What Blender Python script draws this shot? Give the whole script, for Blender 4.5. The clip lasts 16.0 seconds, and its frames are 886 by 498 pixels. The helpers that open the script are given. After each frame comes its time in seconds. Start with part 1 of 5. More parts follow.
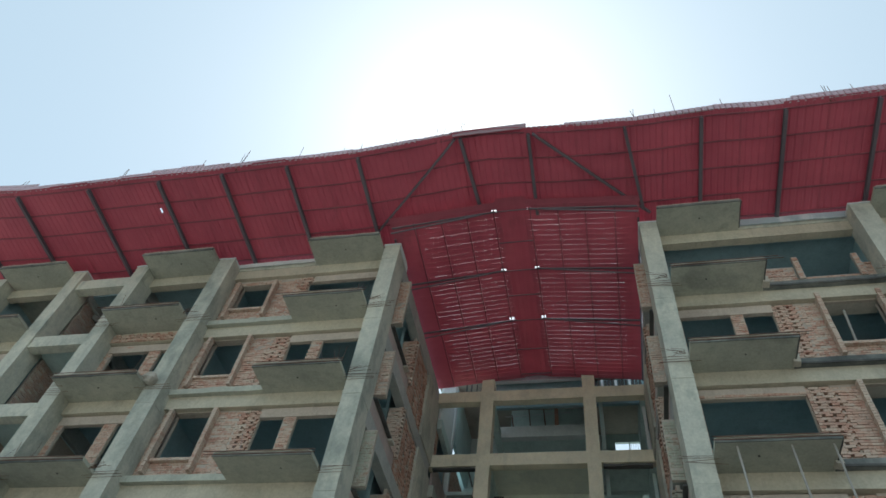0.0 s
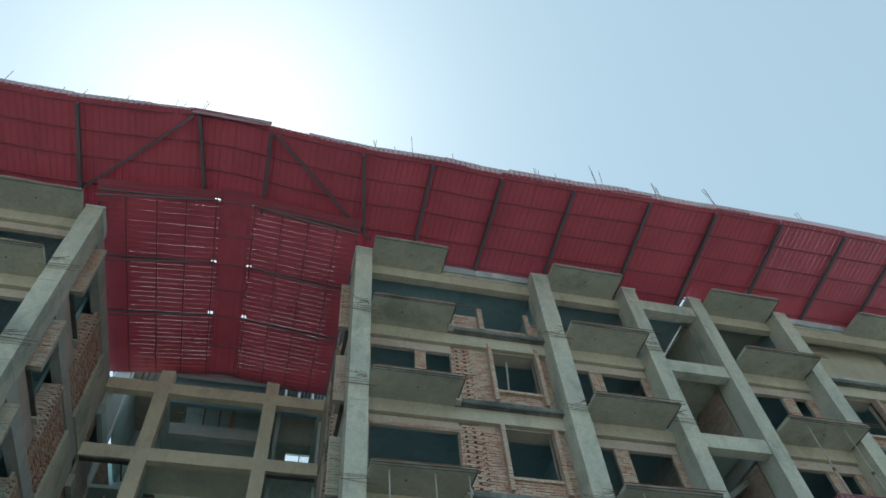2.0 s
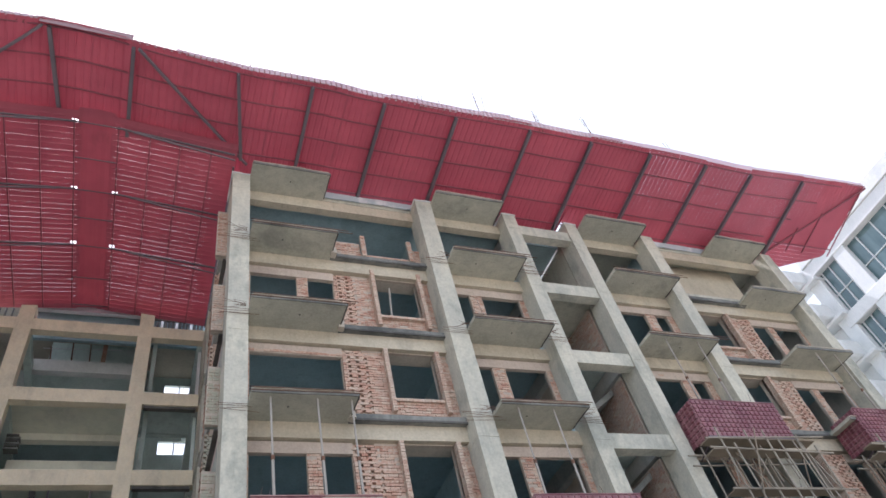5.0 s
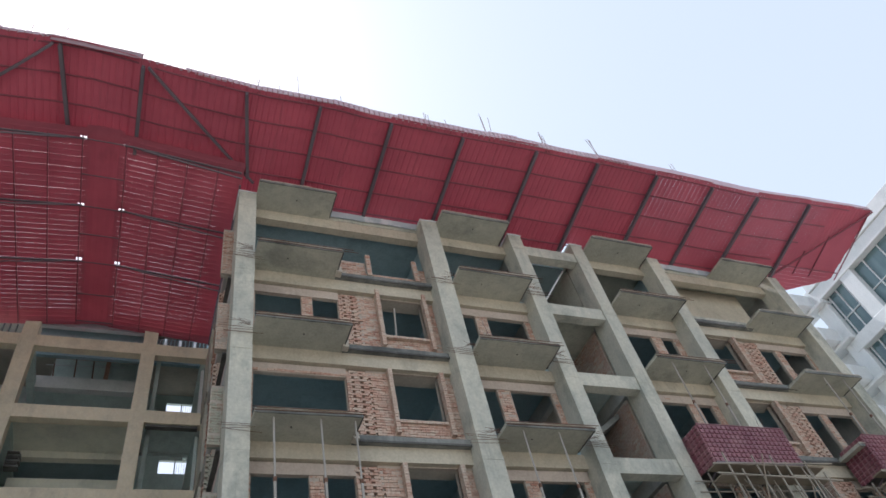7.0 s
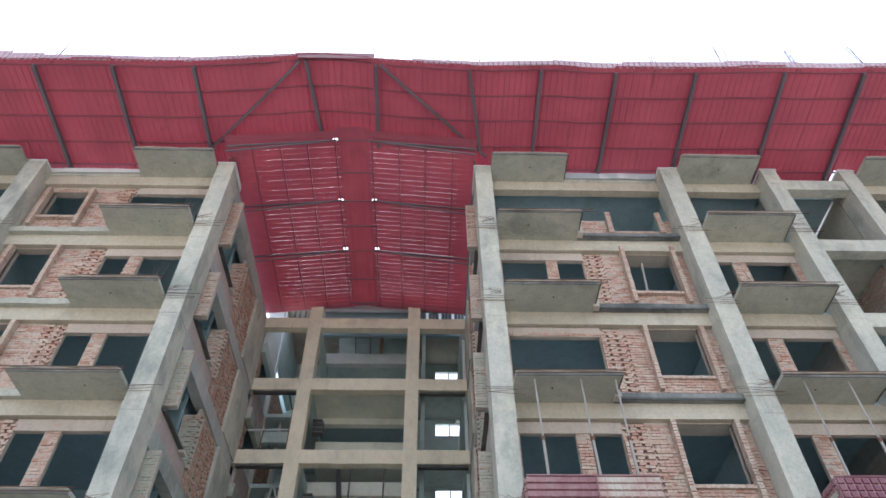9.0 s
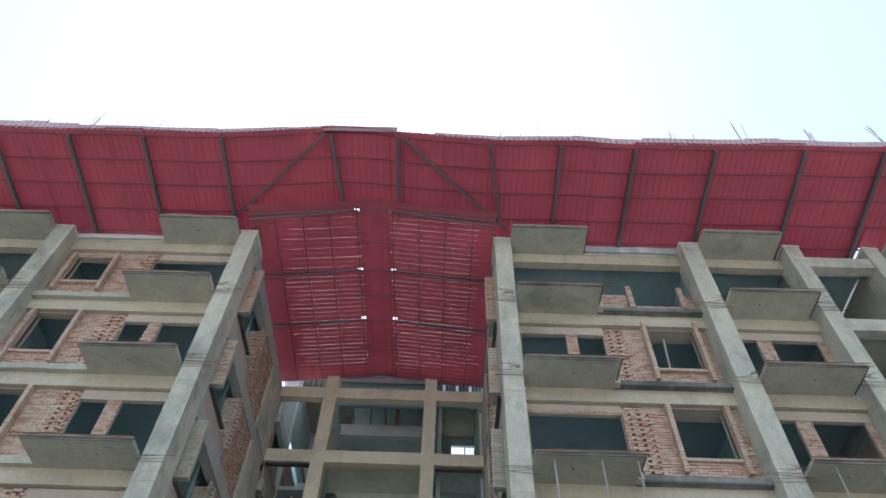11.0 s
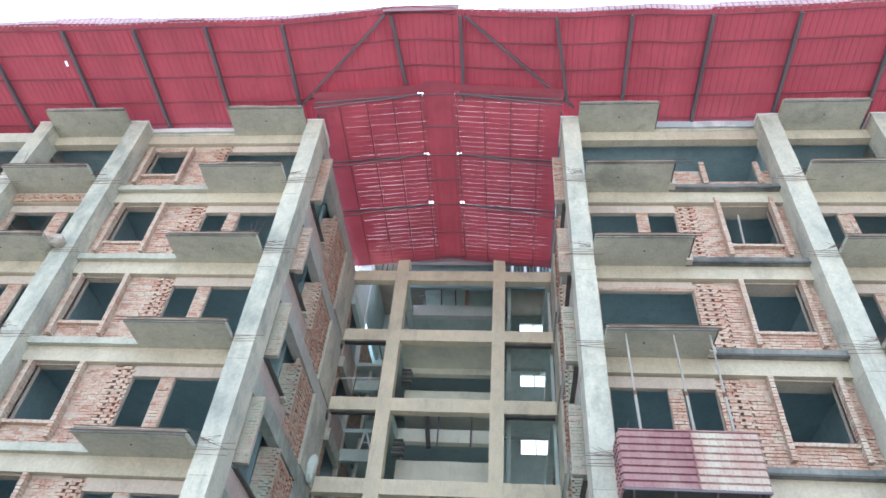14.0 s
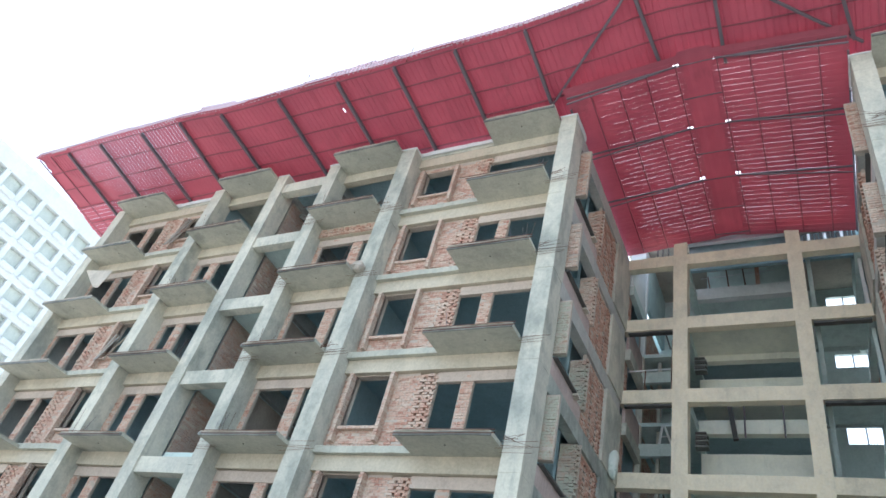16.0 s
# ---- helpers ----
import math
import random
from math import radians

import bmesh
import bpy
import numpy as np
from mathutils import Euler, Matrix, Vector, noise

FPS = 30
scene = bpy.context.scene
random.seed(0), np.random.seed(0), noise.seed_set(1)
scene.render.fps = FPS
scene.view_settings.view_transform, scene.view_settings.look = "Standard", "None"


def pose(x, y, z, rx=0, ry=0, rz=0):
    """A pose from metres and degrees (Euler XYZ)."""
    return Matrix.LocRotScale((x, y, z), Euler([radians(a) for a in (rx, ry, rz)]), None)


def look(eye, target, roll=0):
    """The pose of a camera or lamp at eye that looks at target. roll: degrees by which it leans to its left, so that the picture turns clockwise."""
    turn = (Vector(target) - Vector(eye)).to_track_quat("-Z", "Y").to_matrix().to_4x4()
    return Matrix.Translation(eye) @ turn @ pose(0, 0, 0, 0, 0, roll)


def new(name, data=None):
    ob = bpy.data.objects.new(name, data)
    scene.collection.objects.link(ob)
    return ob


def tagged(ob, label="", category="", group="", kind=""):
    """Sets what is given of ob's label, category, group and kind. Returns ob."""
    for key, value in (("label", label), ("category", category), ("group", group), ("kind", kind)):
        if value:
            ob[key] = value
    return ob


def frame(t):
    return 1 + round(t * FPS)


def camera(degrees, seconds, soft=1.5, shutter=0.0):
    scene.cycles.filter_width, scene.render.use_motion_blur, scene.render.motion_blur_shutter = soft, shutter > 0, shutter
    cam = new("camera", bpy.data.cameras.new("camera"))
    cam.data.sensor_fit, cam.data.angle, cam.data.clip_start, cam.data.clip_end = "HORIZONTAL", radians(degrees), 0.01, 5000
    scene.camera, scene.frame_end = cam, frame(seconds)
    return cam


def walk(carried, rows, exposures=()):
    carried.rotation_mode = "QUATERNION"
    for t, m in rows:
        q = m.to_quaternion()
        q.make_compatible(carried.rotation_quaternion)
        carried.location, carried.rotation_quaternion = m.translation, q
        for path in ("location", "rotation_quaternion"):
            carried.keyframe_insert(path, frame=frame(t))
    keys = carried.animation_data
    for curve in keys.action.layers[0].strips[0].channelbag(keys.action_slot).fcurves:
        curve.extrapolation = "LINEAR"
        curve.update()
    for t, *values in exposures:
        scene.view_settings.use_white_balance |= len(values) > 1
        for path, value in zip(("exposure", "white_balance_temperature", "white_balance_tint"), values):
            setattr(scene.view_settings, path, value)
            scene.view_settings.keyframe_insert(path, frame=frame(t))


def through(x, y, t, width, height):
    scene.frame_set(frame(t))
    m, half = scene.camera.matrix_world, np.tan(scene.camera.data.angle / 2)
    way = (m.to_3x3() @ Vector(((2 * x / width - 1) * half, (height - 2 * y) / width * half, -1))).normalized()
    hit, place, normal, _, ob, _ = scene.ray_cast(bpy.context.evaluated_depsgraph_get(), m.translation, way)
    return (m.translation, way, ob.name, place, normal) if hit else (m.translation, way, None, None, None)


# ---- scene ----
cam = camera(64.9, 16.0, soft=1.6)
PATH = [
    (0, (0.01, -12.986, 1.995), (-0.379, -11.84, 3.588), 10.2),
    (0.5, (0.214, -13.091, 1.98), (0.104, -11.892, 3.577), 5.5),
    (1, (0.326, -13.132, 1.881), (0.417, -12.044, 3.557), -0.2),
    (1.5, (0.271, -13.122, 1.818), (0.483, -12.068, 3.504), -1.4),
    (2, (0.296, -13.134, 1.817), (0.674, -12.032, 3.443), -6.6),
    (2.5, (0.315, -13.145, 1.779), (0.709, -12.006, 3.375), -7.4),
    (3, (0.309, -13.111, 1.776), (0.753, -11.868, 3.279), -9.5),
    (3.5, (0.341, -13.03, 1.834), (0.776, -11.709, 3.271), -9.4),
    (4, (0.376, -13.174, 1.859), (0.754, -11.829, 3.29), -8.3),
    (4.5, (0.483, -13.252, 1.816), (1.03, -12.007, 3.282), -13.3),
    (4.8, (0.526, -13.169, 1.829), (1.186, -11.981, 3.297), -16.1),
    (5, (0.461, -13.131, 1.84), (1.174, -11.957, 3.294), -16.4),
    (5.2, (0.447, -13.099, 1.848), (1.205, -11.967, 3.313), -17.7),
    (7.3, (0.429, -13.102, 1.921), (1.087, -11.957, 3.424), -14.8),
    (7.5, (0.416, -13.125, 1.902), (0.955, -11.931, 3.414), -12.5),
    (8, (0.402, -13.17, 1.85), (0.786, -11.928, 3.369), -9.8),
    (8.5, (0.431, -13.152, 1.891), (0.623, -11.873, 3.417), -5.0),
    (9, (0.386, -13.105, 1.87), (0.427, -11.77, 3.359), -0.7),
    (9.2, (0.359, -13.134, 1.88), (0.388, -11.787, 3.358), -0.4),
    (11.3, (0.337, -13.203, 1.997), (0.325, -12.026, 3.614), 2.5),
    (11.5, (0.333, -13.221, 1.986), (0.327, -12.044, 3.603), 2.5),
    (12, (0.286, -13.218, 2.012), (0.27, -12.2, 3.734), 2.6),
    (12.5, (0.135, -13.134, 1.947), (0.079, -11.921, 3.536), 3.9),
    (13, (0.174, -13.203, 1.816), (0.067, -11.831, 3.267), 3.8),
    (13.5, (0.144, -13.138, 1.851), (-0.007, -11.704, 3.238), 5.0),
    (14, (0.142, -13.234, 1.889), (-0.042, -11.801, 3.273), 5.4),
    (14.5, (0.128, -13.359, 1.813), (-0.27, -11.985, 3.211), 7.8),
    (15, (-0.023, -13.23, 1.776), (-0.602, -11.91, 3.162), 10.2),
    (15.5, (-0.107, -13.206, 1.775), (-0.885, -11.903, 3.078), 13.9),
    (16, (-0.136, -13.236, 1.88), (-1.032, -11.975, 3.148), 16.5),
]

EXPOSURES = [(0, -0.20, 5750, 4), (0.5, 0.03, 6080, 19), (0.8, 0.0, 6050, 16), (1.05, -0.03, 5950, 13), (1.3, -0.42, 5500, -3), (2.2, -0.3, 5500, 0), (2.6, 0.0, 5750, 10), (2.9, 0.43, 6200, 24), (3.5, 0.66, 6120, 25), (4.0, 0.93, 6140, 27), (4.5, 0.93, 6130, 26), (4.9, 0.72, 6100, 25), (5.2, 0.64, 6080, 24),
             (7.3, 0.12, 6040, 20), (7.7, 0.34, 6040, 22), (9.2, 0.78, 5830, 21), (11.3, 0.2, 5720, 14), (11.7, -0.05, 5600, 8), (12.1, -0.48, 5400, -7), (12.6, -0.05, 5600, 9), (13.0, 0.68, 5700, 20),
             (13.5, 1.40, 5650, 17), (14.5, 1.38, 5640, 17), (16, 1.07, 5640, 15)]
walk(cam, [(t, look(eye, target, roll)) for t, eye, target, roll in PATH], EXPOSURES)

# ---- sky, sun ----
SUN_AZ, SUN_EL = radians(-15), radians(61)   # azimuth from +y towards +x
world = bpy.data.worlds.new("hazy_sky")
scene.world = world
world.use_nodes = True
wn = world.node_tree.nodes
sky = wn.new("ShaderNodeTexSky")
sky.sky_type, sky.sun_disc = "NISHITA", False
sky.sun_elevation, sky.sun_rotation = SUN_EL, SUN_AZ
sky.air_density, sky.dust_density, sky.ozone_density = 1.2, 1.55, 1.0
haze = wn.new("ShaderNodeMix")
haze.data_type = "RGBA"
haze.inputs["Factor"].default_value = 0.62
haze.inputs["B"].default_value = (5.4, 6.1, 5.95, 1)
wn["Background"].inputs["Strength"].default_value = 0.165
world.node_tree.links.new(sky.outputs["Color"], haze.inputs["A"])
world.node_tree.links.new(haze.outputs["Result"], wn["Background"].inputs["Color"])
sun_data = bpy.data.lights.new("sun", "SUN")
sun_data.energy, sun_data.angle, sun_data.color = 5.0, radians(0.6), (1.0, 0.96, 0.9)
sun = new("sun", sun_data)
to_sun = Vector((math.sin(SUN_AZ) * math.cos(SUN_EL), math.cos(SUN_AZ) * math.cos(SUN_EL), math.sin(SUN_EL)))
sun.matrix_world = look(to_sun * 200, (0, 0, 0))


# ---- materials ----
def material(name, rough=0.8, metal=0.0):
    m = bpy.data.materials.new(name)
    m.use_nodes = True
    nt = m.node_tree
    b = nt.nodes["Principled BSDF"]
    b.inputs["Roughness"].default_value, b.inputs["Metallic"].default_value = rough, metal
    return m, nt, b


def place(nt, scale=(1, 1, 1)):
    g = nt.nodes.new("ShaderNodeNewGeometry")
    mp = nt.nodes.new("ShaderNodeMapping")
    mp.inputs["Scale"].default_value = scale
    nt.links.new(g.outputs["Position"], mp.inputs["Vector"])
    return mp.outputs["Vector"]


def noise_tex(nt, vec, scale, detail=4, rough=0.6):
    n = nt.nodes.new("ShaderNodeTexNoise")
    n.inputs["Scale"].default_value, n.inputs["Detail"].default_value, n.inputs["Roughness"].default_value = scale, detail, rough
    nt.links.new(vec, n.inputs["Vector"])
    return n.outputs["Fac"]


def ramp(nt, fac, stops):
    r = nt.nodes.new("ShaderNodeValToRGB")
    e = r.color_ramp.elements
    while len(e) < len(stops):
        e.new(0.5)
    for k, (p, c) in enumerate(stops):
        e[k].position, e[k].color = p, (*c, 1)
    nt.links.new(fac, r.inputs["Fac"])
    return r.outputs["Color"]


def mix(nt, fac, a, b, mode="MIX"):
    n = nt.nodes.new("ShaderNodeMix")
    n.data_type, n.blend_type = "RGBA", mode
    for sock, val in ((n.inputs["Factor"], fac), (n.inputs["A"], a), (n.inputs["B"], b)):
        if isinstance(val, (int, float)):
            sock.default_value = val
        elif isinstance(val, tuple):
            sock.default_value = (*val, 1)
        else:
            nt.links.new(val, sock)
    return n.outputs["Result"]


def bump(nt, b, height, strength, distance=0.02):
    n = nt.nodes.new("ShaderNodeBump")
    n.inputs["Strength"].default_value, n.inputs["Distance"].default_value = strength, distance
    nt.links.new(height, n.inputs["Height"])
    nt.links.new(n.outputs["Normal"], b.inputs["Normal"])


def fade(nt, fac, lo, hi):
    r = nt.nodes.new("ShaderNodeMapRange")
    r.inputs["From Min"].default_value, r.inputs["From Max"].default_value = lo, hi
    nt.links.new(fac, r.inputs["Value"])
    return r.outputs["Result"]


def concrete(name, light, dark, stain, rough=0.9, stain_at=(0.56, 0.80)):
    m, nt, b = material(name, rough)
    p = place(nt)
    base = ramp(nt, noise_tex(nt, place(nt, (1, 1, 0.7)), 0.55, 6, 0.65), [(0.36, dark), (0.62, light)])
    streak = noise_tex(nt, place(nt, (6, 6, 0.5)), 1.0, 5)
    broad = noise_tex(nt, place(nt, (1.0, 1.0, 0.6)), 0.8, 5, 0.6)
    col = mix(nt, fade(nt, streak, 0.60, 0.95), base, stain)
    col = mix(nt, fade(nt, broad, *stain_at), col, stain)
    grain = noise_tex(nt, p, 14, 5, 0.7)
    blotch = noise_tex(nt, place(nt, (1, 1, 0.6)), 3.2, 5, 0.7)
    col = mix(nt, fade(nt, blotch, 0.46, 0.95), col, mix(nt, 0.5, stain, dark))
    col = mix(nt, 0.30, col, ramp(nt, grain, [(0.3, (0.3, 0.3, 0.3)), (0.7, (0.7, 0.7, 0.7))]), "OVERLAY")
    nt.links.new(col, b.inputs["Base Color"])
    bump(nt, b, grain, 0.2)
    return m


CONCRETE = concrete("weathered_concrete", (0.46, 0.46, 0.42), (0.37, 0.38, 0.36), (0.24, 0.25, 0.24))
LIMED = concrete("limed_concrete", (0.57, 0.555, 0.455), (0.43, 0.435, 0.375), (0.215, 0.24, 0.21), 0.9, (0.50, 0.74))
BEAM = concrete("cream_concrete", (0.535, 0.485, 0.37), (0.44, 0.40, 0.31), (0.31, 0.285, 0.225))
SOFFIT = concrete("slab_soffit_concrete", (0.47, 0.47, 0.385), (0.36, 0.365, 0.305), (0.21, 0.22, 0.19))
LEDGE = concrete("soot_and_shade_concrete", (0.25, 0.26, 0.24), (0.10, 0.11, 0.105), (0.03, 0.035, 0.035))
# the rooms' teal shade is put into this plaster colour
PLASTER = concrete("teal_shade_plaster", (0.36, 0.50, 0.53), (0.30, 0.42, 0.45), (0.21, 0.31, 0.34))
LINK = concrete("tan_frame_concrete", (0.74, 0.67, 0.50), (0.61, 0.57, 0.44), (0.42, 0.40, 0.31))
GREY = concrete("grey_green_rendered_wall", (0.60, 0.72, 0.68), (0.49, 0.60, 0.58), (0.34, 0.43, 0.42))
# missing bounce light on the inner soffits is put into this paler concrete
PALE = concrete("bounce_lit_concrete", (0.82, 0.83, 0.70), (0.71, 0.73, 0.63), (0.52, 0.55, 0.48))
REVEAL = concrete("pale_window_reveal", (0.52, 0.48, 0.40), (0.42, 0.39, 0.33), (0.30, 0.27, 0.23))
# dimness inside the link block is put into this tone
SHADE = concrete("shade_toned_render", (0.48, 0.58, 0.55), (0.41, 0.50, 0.48), (0.32, 0.40, 0.39))
# black of mouldy edges, also used where a dark part stands for shade
MOULD_SHADE = concrete("black_mould_and_shade", (0.12, 0.12, 0.11), (0.06, 0.06, 0.06), (0.03, 0.03, 0.03))
MOULDY = concrete("algae_stained_concrete", (0.46, 0.48, 0.42), (0.33, 0.36, 0.32), (0.13, 0.15, 0.14), 0.9, (0.46, 0.72))
DUSTY = concrete("brick_dusted_render", (0.50, 0.40, 0.36), (0.40, 0.33, 0.30), (0.26, 0.24, 0.22))
LOGGIA = concrete("shade_green_loggia_render", (0.60, 0.65, 0.58), (0.52, 0.57, 0.52), (0.42, 0.47, 0.43))
LINTEL = concrete("brick_dusted_lintel", (0.52, 0.44, 0.36), (0.45, 0.38, 0.315), (0.34, 0.28, 0.235))
WHITE = concrete("white_render", (0.66, 0.69, 0.68), (0.60, 0.635, 0.63), (0.50, 0.54, 0.54))
MORTAR = concrete("mortar", (0.49, 0.435, 0.36), (0.39, 0.335, 0.28), (0.28, 0.24, 0.20))


def brick_material(name, lime_at, lime_colour=(0.55, 0.465, 0.375)):
    m, nt, b = material(name, 0.92)
    g = nt.nodes.new("ShaderNodeNewGeometry")
    o = nt.nodes.new("ShaderNodeObjectInfo")
    add = nt.nodes.new("ShaderNodeMath")
    add.operation = "ADD"
    nt.links.new(g.outputs["Random Per Island"], add.inputs[0])
    nt.links.new(o.outputs["Random"], add.inputs[1])
    fr = nt.nodes.new("ShaderNodeMath")
    fr.operation = "FRACT"
    nt.links.new(add.outputs[0], fr.inputs[0])
    base = ramp(nt, fr.outputs[0], [(0.0, (0.35, 0.163, 0.112)), (0.3, (0.45, 0.252, 0.182)), (0.75, (0.485, 0.32, 0.238)), (1.0, (0.51, 0.40, 0.315))])
    p = place(nt)
    lime = noise_tex(nt, p, 3.5, 6, 0.7)
    col = mix(nt, fade(nt, lime, *lime_at), base, lime_colour)
    speck = noise_tex(nt, p, 17, 5, 0.75)
    col = mix(nt, fade(nt, speck, 0.52, 0.68), col, lime_colour)
    col = mix(nt, fade(nt, speck, 0.46, 0.32), col, (0.22, 0.12, 0.09))
    dirt = noise_tex(nt, p, 0.7, 3)
    col = mix(nt, fade(nt, dirt, 0.58, 0.8), col, (0.34, 0.22, 0.17))
    nt.links.new(col, b.inputs["Base Color"])
    bump(nt, b, noise_tex(nt, p, 40, 3), 0.5, 0.01)
    return m


BRICK = brick_material("brick", (0.42, 0.76))
BRICK_RAW = brick_material("raw_red_brick", (0.50, 0.82), (0.60, 0.46, 0.38))
BRICK_LIMED = brick_material("mortar_smeared_brick", (0.30, 0.62))
BRICK_DUST = brick_material("dusty_brown_brick", (0.28, 0.60), (0.40, 0.33, 0.285))
BRICK_MOULD = brick_material("mould_grey_brick", (0.24, 0.50), (0.38, 0.39, 0.31))


def painted_sheet(name, a, c, worn, rough, through=0.0, worn_at=(0.6, 0.8)):
    m, nt, b = material(name, rough)
    p = place(nt)
    col = ramp(nt, noise_tex(nt, p, 0.5, 4), [(0.35, a), (0.65, c)])
    col = mix(nt, fade(nt, noise_tex(nt, place(nt, (1.5, 0.6, 1)), 1.3, 6, 0.65), *worn_at), col, worn)
    nt.links.new(col, b.inputs["Base Color"])
    bump(nt, b, noise_tex(nt, p, 9, 3), 0.15)
    if through:
        tr = nt.nodes.new("ShaderNodeBsdfTranslucent")
        nt.links.new(col, tr.inputs["Color"])
        ms = nt.nodes.new("ShaderNodeMixShader")
        ms.inputs["Fac"].default_value = through
        nt.links.new(b.outputs["BSDF"], ms.inputs[1])
        nt.links.new(tr.outputs["BSDF"], ms.inputs[2])
        nt.links.new(ms.outputs["Shader"], nt.nodes["Material Output"].inputs["Surface"])
    return m


RED = painted_sheet("red_roof_sheet", (0.46, 0.120, 0.166), (0.55, 0.148, 0.198), (0.38, 0.110, 0.140), 0.45, 0.265)
RED_EDGE = painted_sheet("pale_red_edge_sheet", (0.60, 0.50, 0.55), (0.66, 0.58, 0.62), (0.76, 0.71, 0.73), 0.5, 0.4)
MAROON = painted_sheet("maroon_tile_sheet", (0.16, 0.048, 0.066), (0.22, 0.072, 0.088), (0.34, 0.20, 0.20), 0.32, 0, (0.48, 0.85))
# pale joint colour paints the highlights along the tile edges
LAP = painted_sheet("highlight_tile_laps", (0.30, 0.17, 0.18), (0.40, 0.25, 0.26), (0.48, 0.36, 0.36), 0.5)
FADED_RED = painted_sheet("weathered_red_tile_sheet", (0.235, 0.105, 0.11), (0.30, 0.15, 0.15), (0.40, 0.29, 0.26), 0.55, 0, (0.42, 0.8))
BROWN_STRIP = painted_sheet("weathered_brown_strip", (0.20, 0.11, 0.12), (0.26, 0.15, 0.16), (0.34, 0.26, 0.27), 0.5)
FADED = painted_sheet("bleached_tile_sheet", (0.36, 0.19, 0.165), (0.48, 0.37, 0.30), (0.50, 0.45, 0.37), 0.5, 0, (0.38, 0.60))
FLASHING = painted_sheet("blue_grey_flashing", (0.34, 0.42, 0.46), (0.46, 0.53, 0.56), (0.62, 0.66, 0.68), 0.5, 0, (0.5, 0.62))
STEEL = painted_sheet("dark_primer_steel", (0.125, 0.105, 0.125), (0.165, 0.14, 0.16), (0.17, 0.11, 0.10), 0.6)
OXIDE = painted_sheet("red_oxide_steel", (0.22, 0.072, 0.094), (0.29, 0.098, 0.124), (0.24, 0.13, 0.13), 0.6)
GALV = painted_sheet("galvanised_sheet", (0.62, 0.64, 0.66), (0.72, 0.74, 0.75), (0.45, 0.46, 0.46), 0.4)
RUST = painted_sheet("rusty_bar", (0.10, 0.05, 0.035), (0.16, 0.08, 0.05), (0.22, 0.11, 0.06), 0.85)
PROP = painted_sheet("grey_prop_tube", (0.29, 0.275, 0.245), (0.38, 0.36, 0.32), (0.25, 0.17, 0.12), 0.7)
BAMBOO = painted_sheet("weathered_bamboo", (0.22, 0.20, 0.165), (0.33, 0.30, 0.245), (0.13, 0.12, 0.10), 0.75)
WOOD = painted_sheet("old_formwork_board", (0.20, 0.165, 0.12), (0.28, 0.235, 0.175), (0.12, 0.10, 0.075), 0.85)
CLOTH = painted_sheet("pale_tarpaulin", (0.46, 0.56, 0.50), (0.62, 0.66, 0.60), (0.22, 0.34, 0.28), 0.8, 0, (0.48, 0.6))


def glass_material():
    m, nt, b = material("tinted_sky_glass", 0.06)
    # reflected sky is put into the base colour as lighter streaks
    col = ramp(nt, noise_tex(nt, place(nt, (1, 1, 0.25)), 0.9, 4), [(0.3, (0.06, 0.11, 0.12)), (0.7, (0.16, 0.25, 0.26))])
    nt.links.new(col, b.inputs["Base Color"])
    b.inputs["IOR"].default_value = 1.6
    return m


GLASS = glass_material()


def ground_material():
    m, nt, b = material("dry_earth", 0.95)
    p = place(nt)
    col = ramp(nt, noise_tex(nt, p, 0.35, 6, 0.65), [(0.3, (0.34, 0.31, 0.26)), (0.55, (0.40, 0.37, 0.32)), (0.75, (0.47, 0.44, 0.39))])
    nt.links.new(mix(nt, fade(nt, noise_tex(nt, p, 6, 5), 0.55, 0.75), col, (0.28, 0.25, 0.21)), b.inputs["Base Color"])
    bump(nt, b, noise_tex(nt, p, 4, 6), 0.6, 0.05)
    return m


EARTH = ground_material()


# ---- building helpers ----
def mesh_object(name, bm, mat):
    me = bpy.data.meshes.new(name)
    bm.to_mesh(me)
    bm.free()
    me.materials.append(mat)
    return new(name, me)


def thing(name, at, label, category, group="", kind=""):
    e = new(name)
    e.location = at
    e.empty_display_size = 0.2
    return tagged(e, label, category, group, kind)


def hang(ob, parent):
    """Puts ob, built in world coordinates, under parent."""
    ob.parent = parent
    p = Vector((0, 0, 0)) if parent.parent else parent.location
    ob.matrix_parent_inverse = Matrix.Translation(-p)
    return ob


def part(name, bm, mat, parent, label=""):
    ob = hang(mesh_object(name, bm, mat), parent)
    return tagged(ob, label) if label else ob


def box(bm, x0, x1, y0, y1, z0, z1):
    xs, ys, zs = sorted((x0, x1)), sorted((y0, y1)), sorted((z0, z1))
    v = [bm.verts.new((x, y, z)) for z in zs for y in ys for x in xs]
    for f in ((0, 2, 3, 1), (4, 5, 7, 6), (0, 1, 5, 4), (2, 6, 7, 3), (0, 4, 6, 2), (1, 3, 7, 5)):
        bm.faces.new([v[i] for i in f])
    return v


def block(x0, x1, y0, y1, z0, z1, bevel=0.015):
    bm = bmesh.new()
    box(bm, x0, x1, y0, y1, z0, z1)
    if bevel:
        bmesh.ops.bevel(bm, geom=bm.edges[:], offset=bevel, segments=1, affect="EDGES", profile=0.5)
    return bm


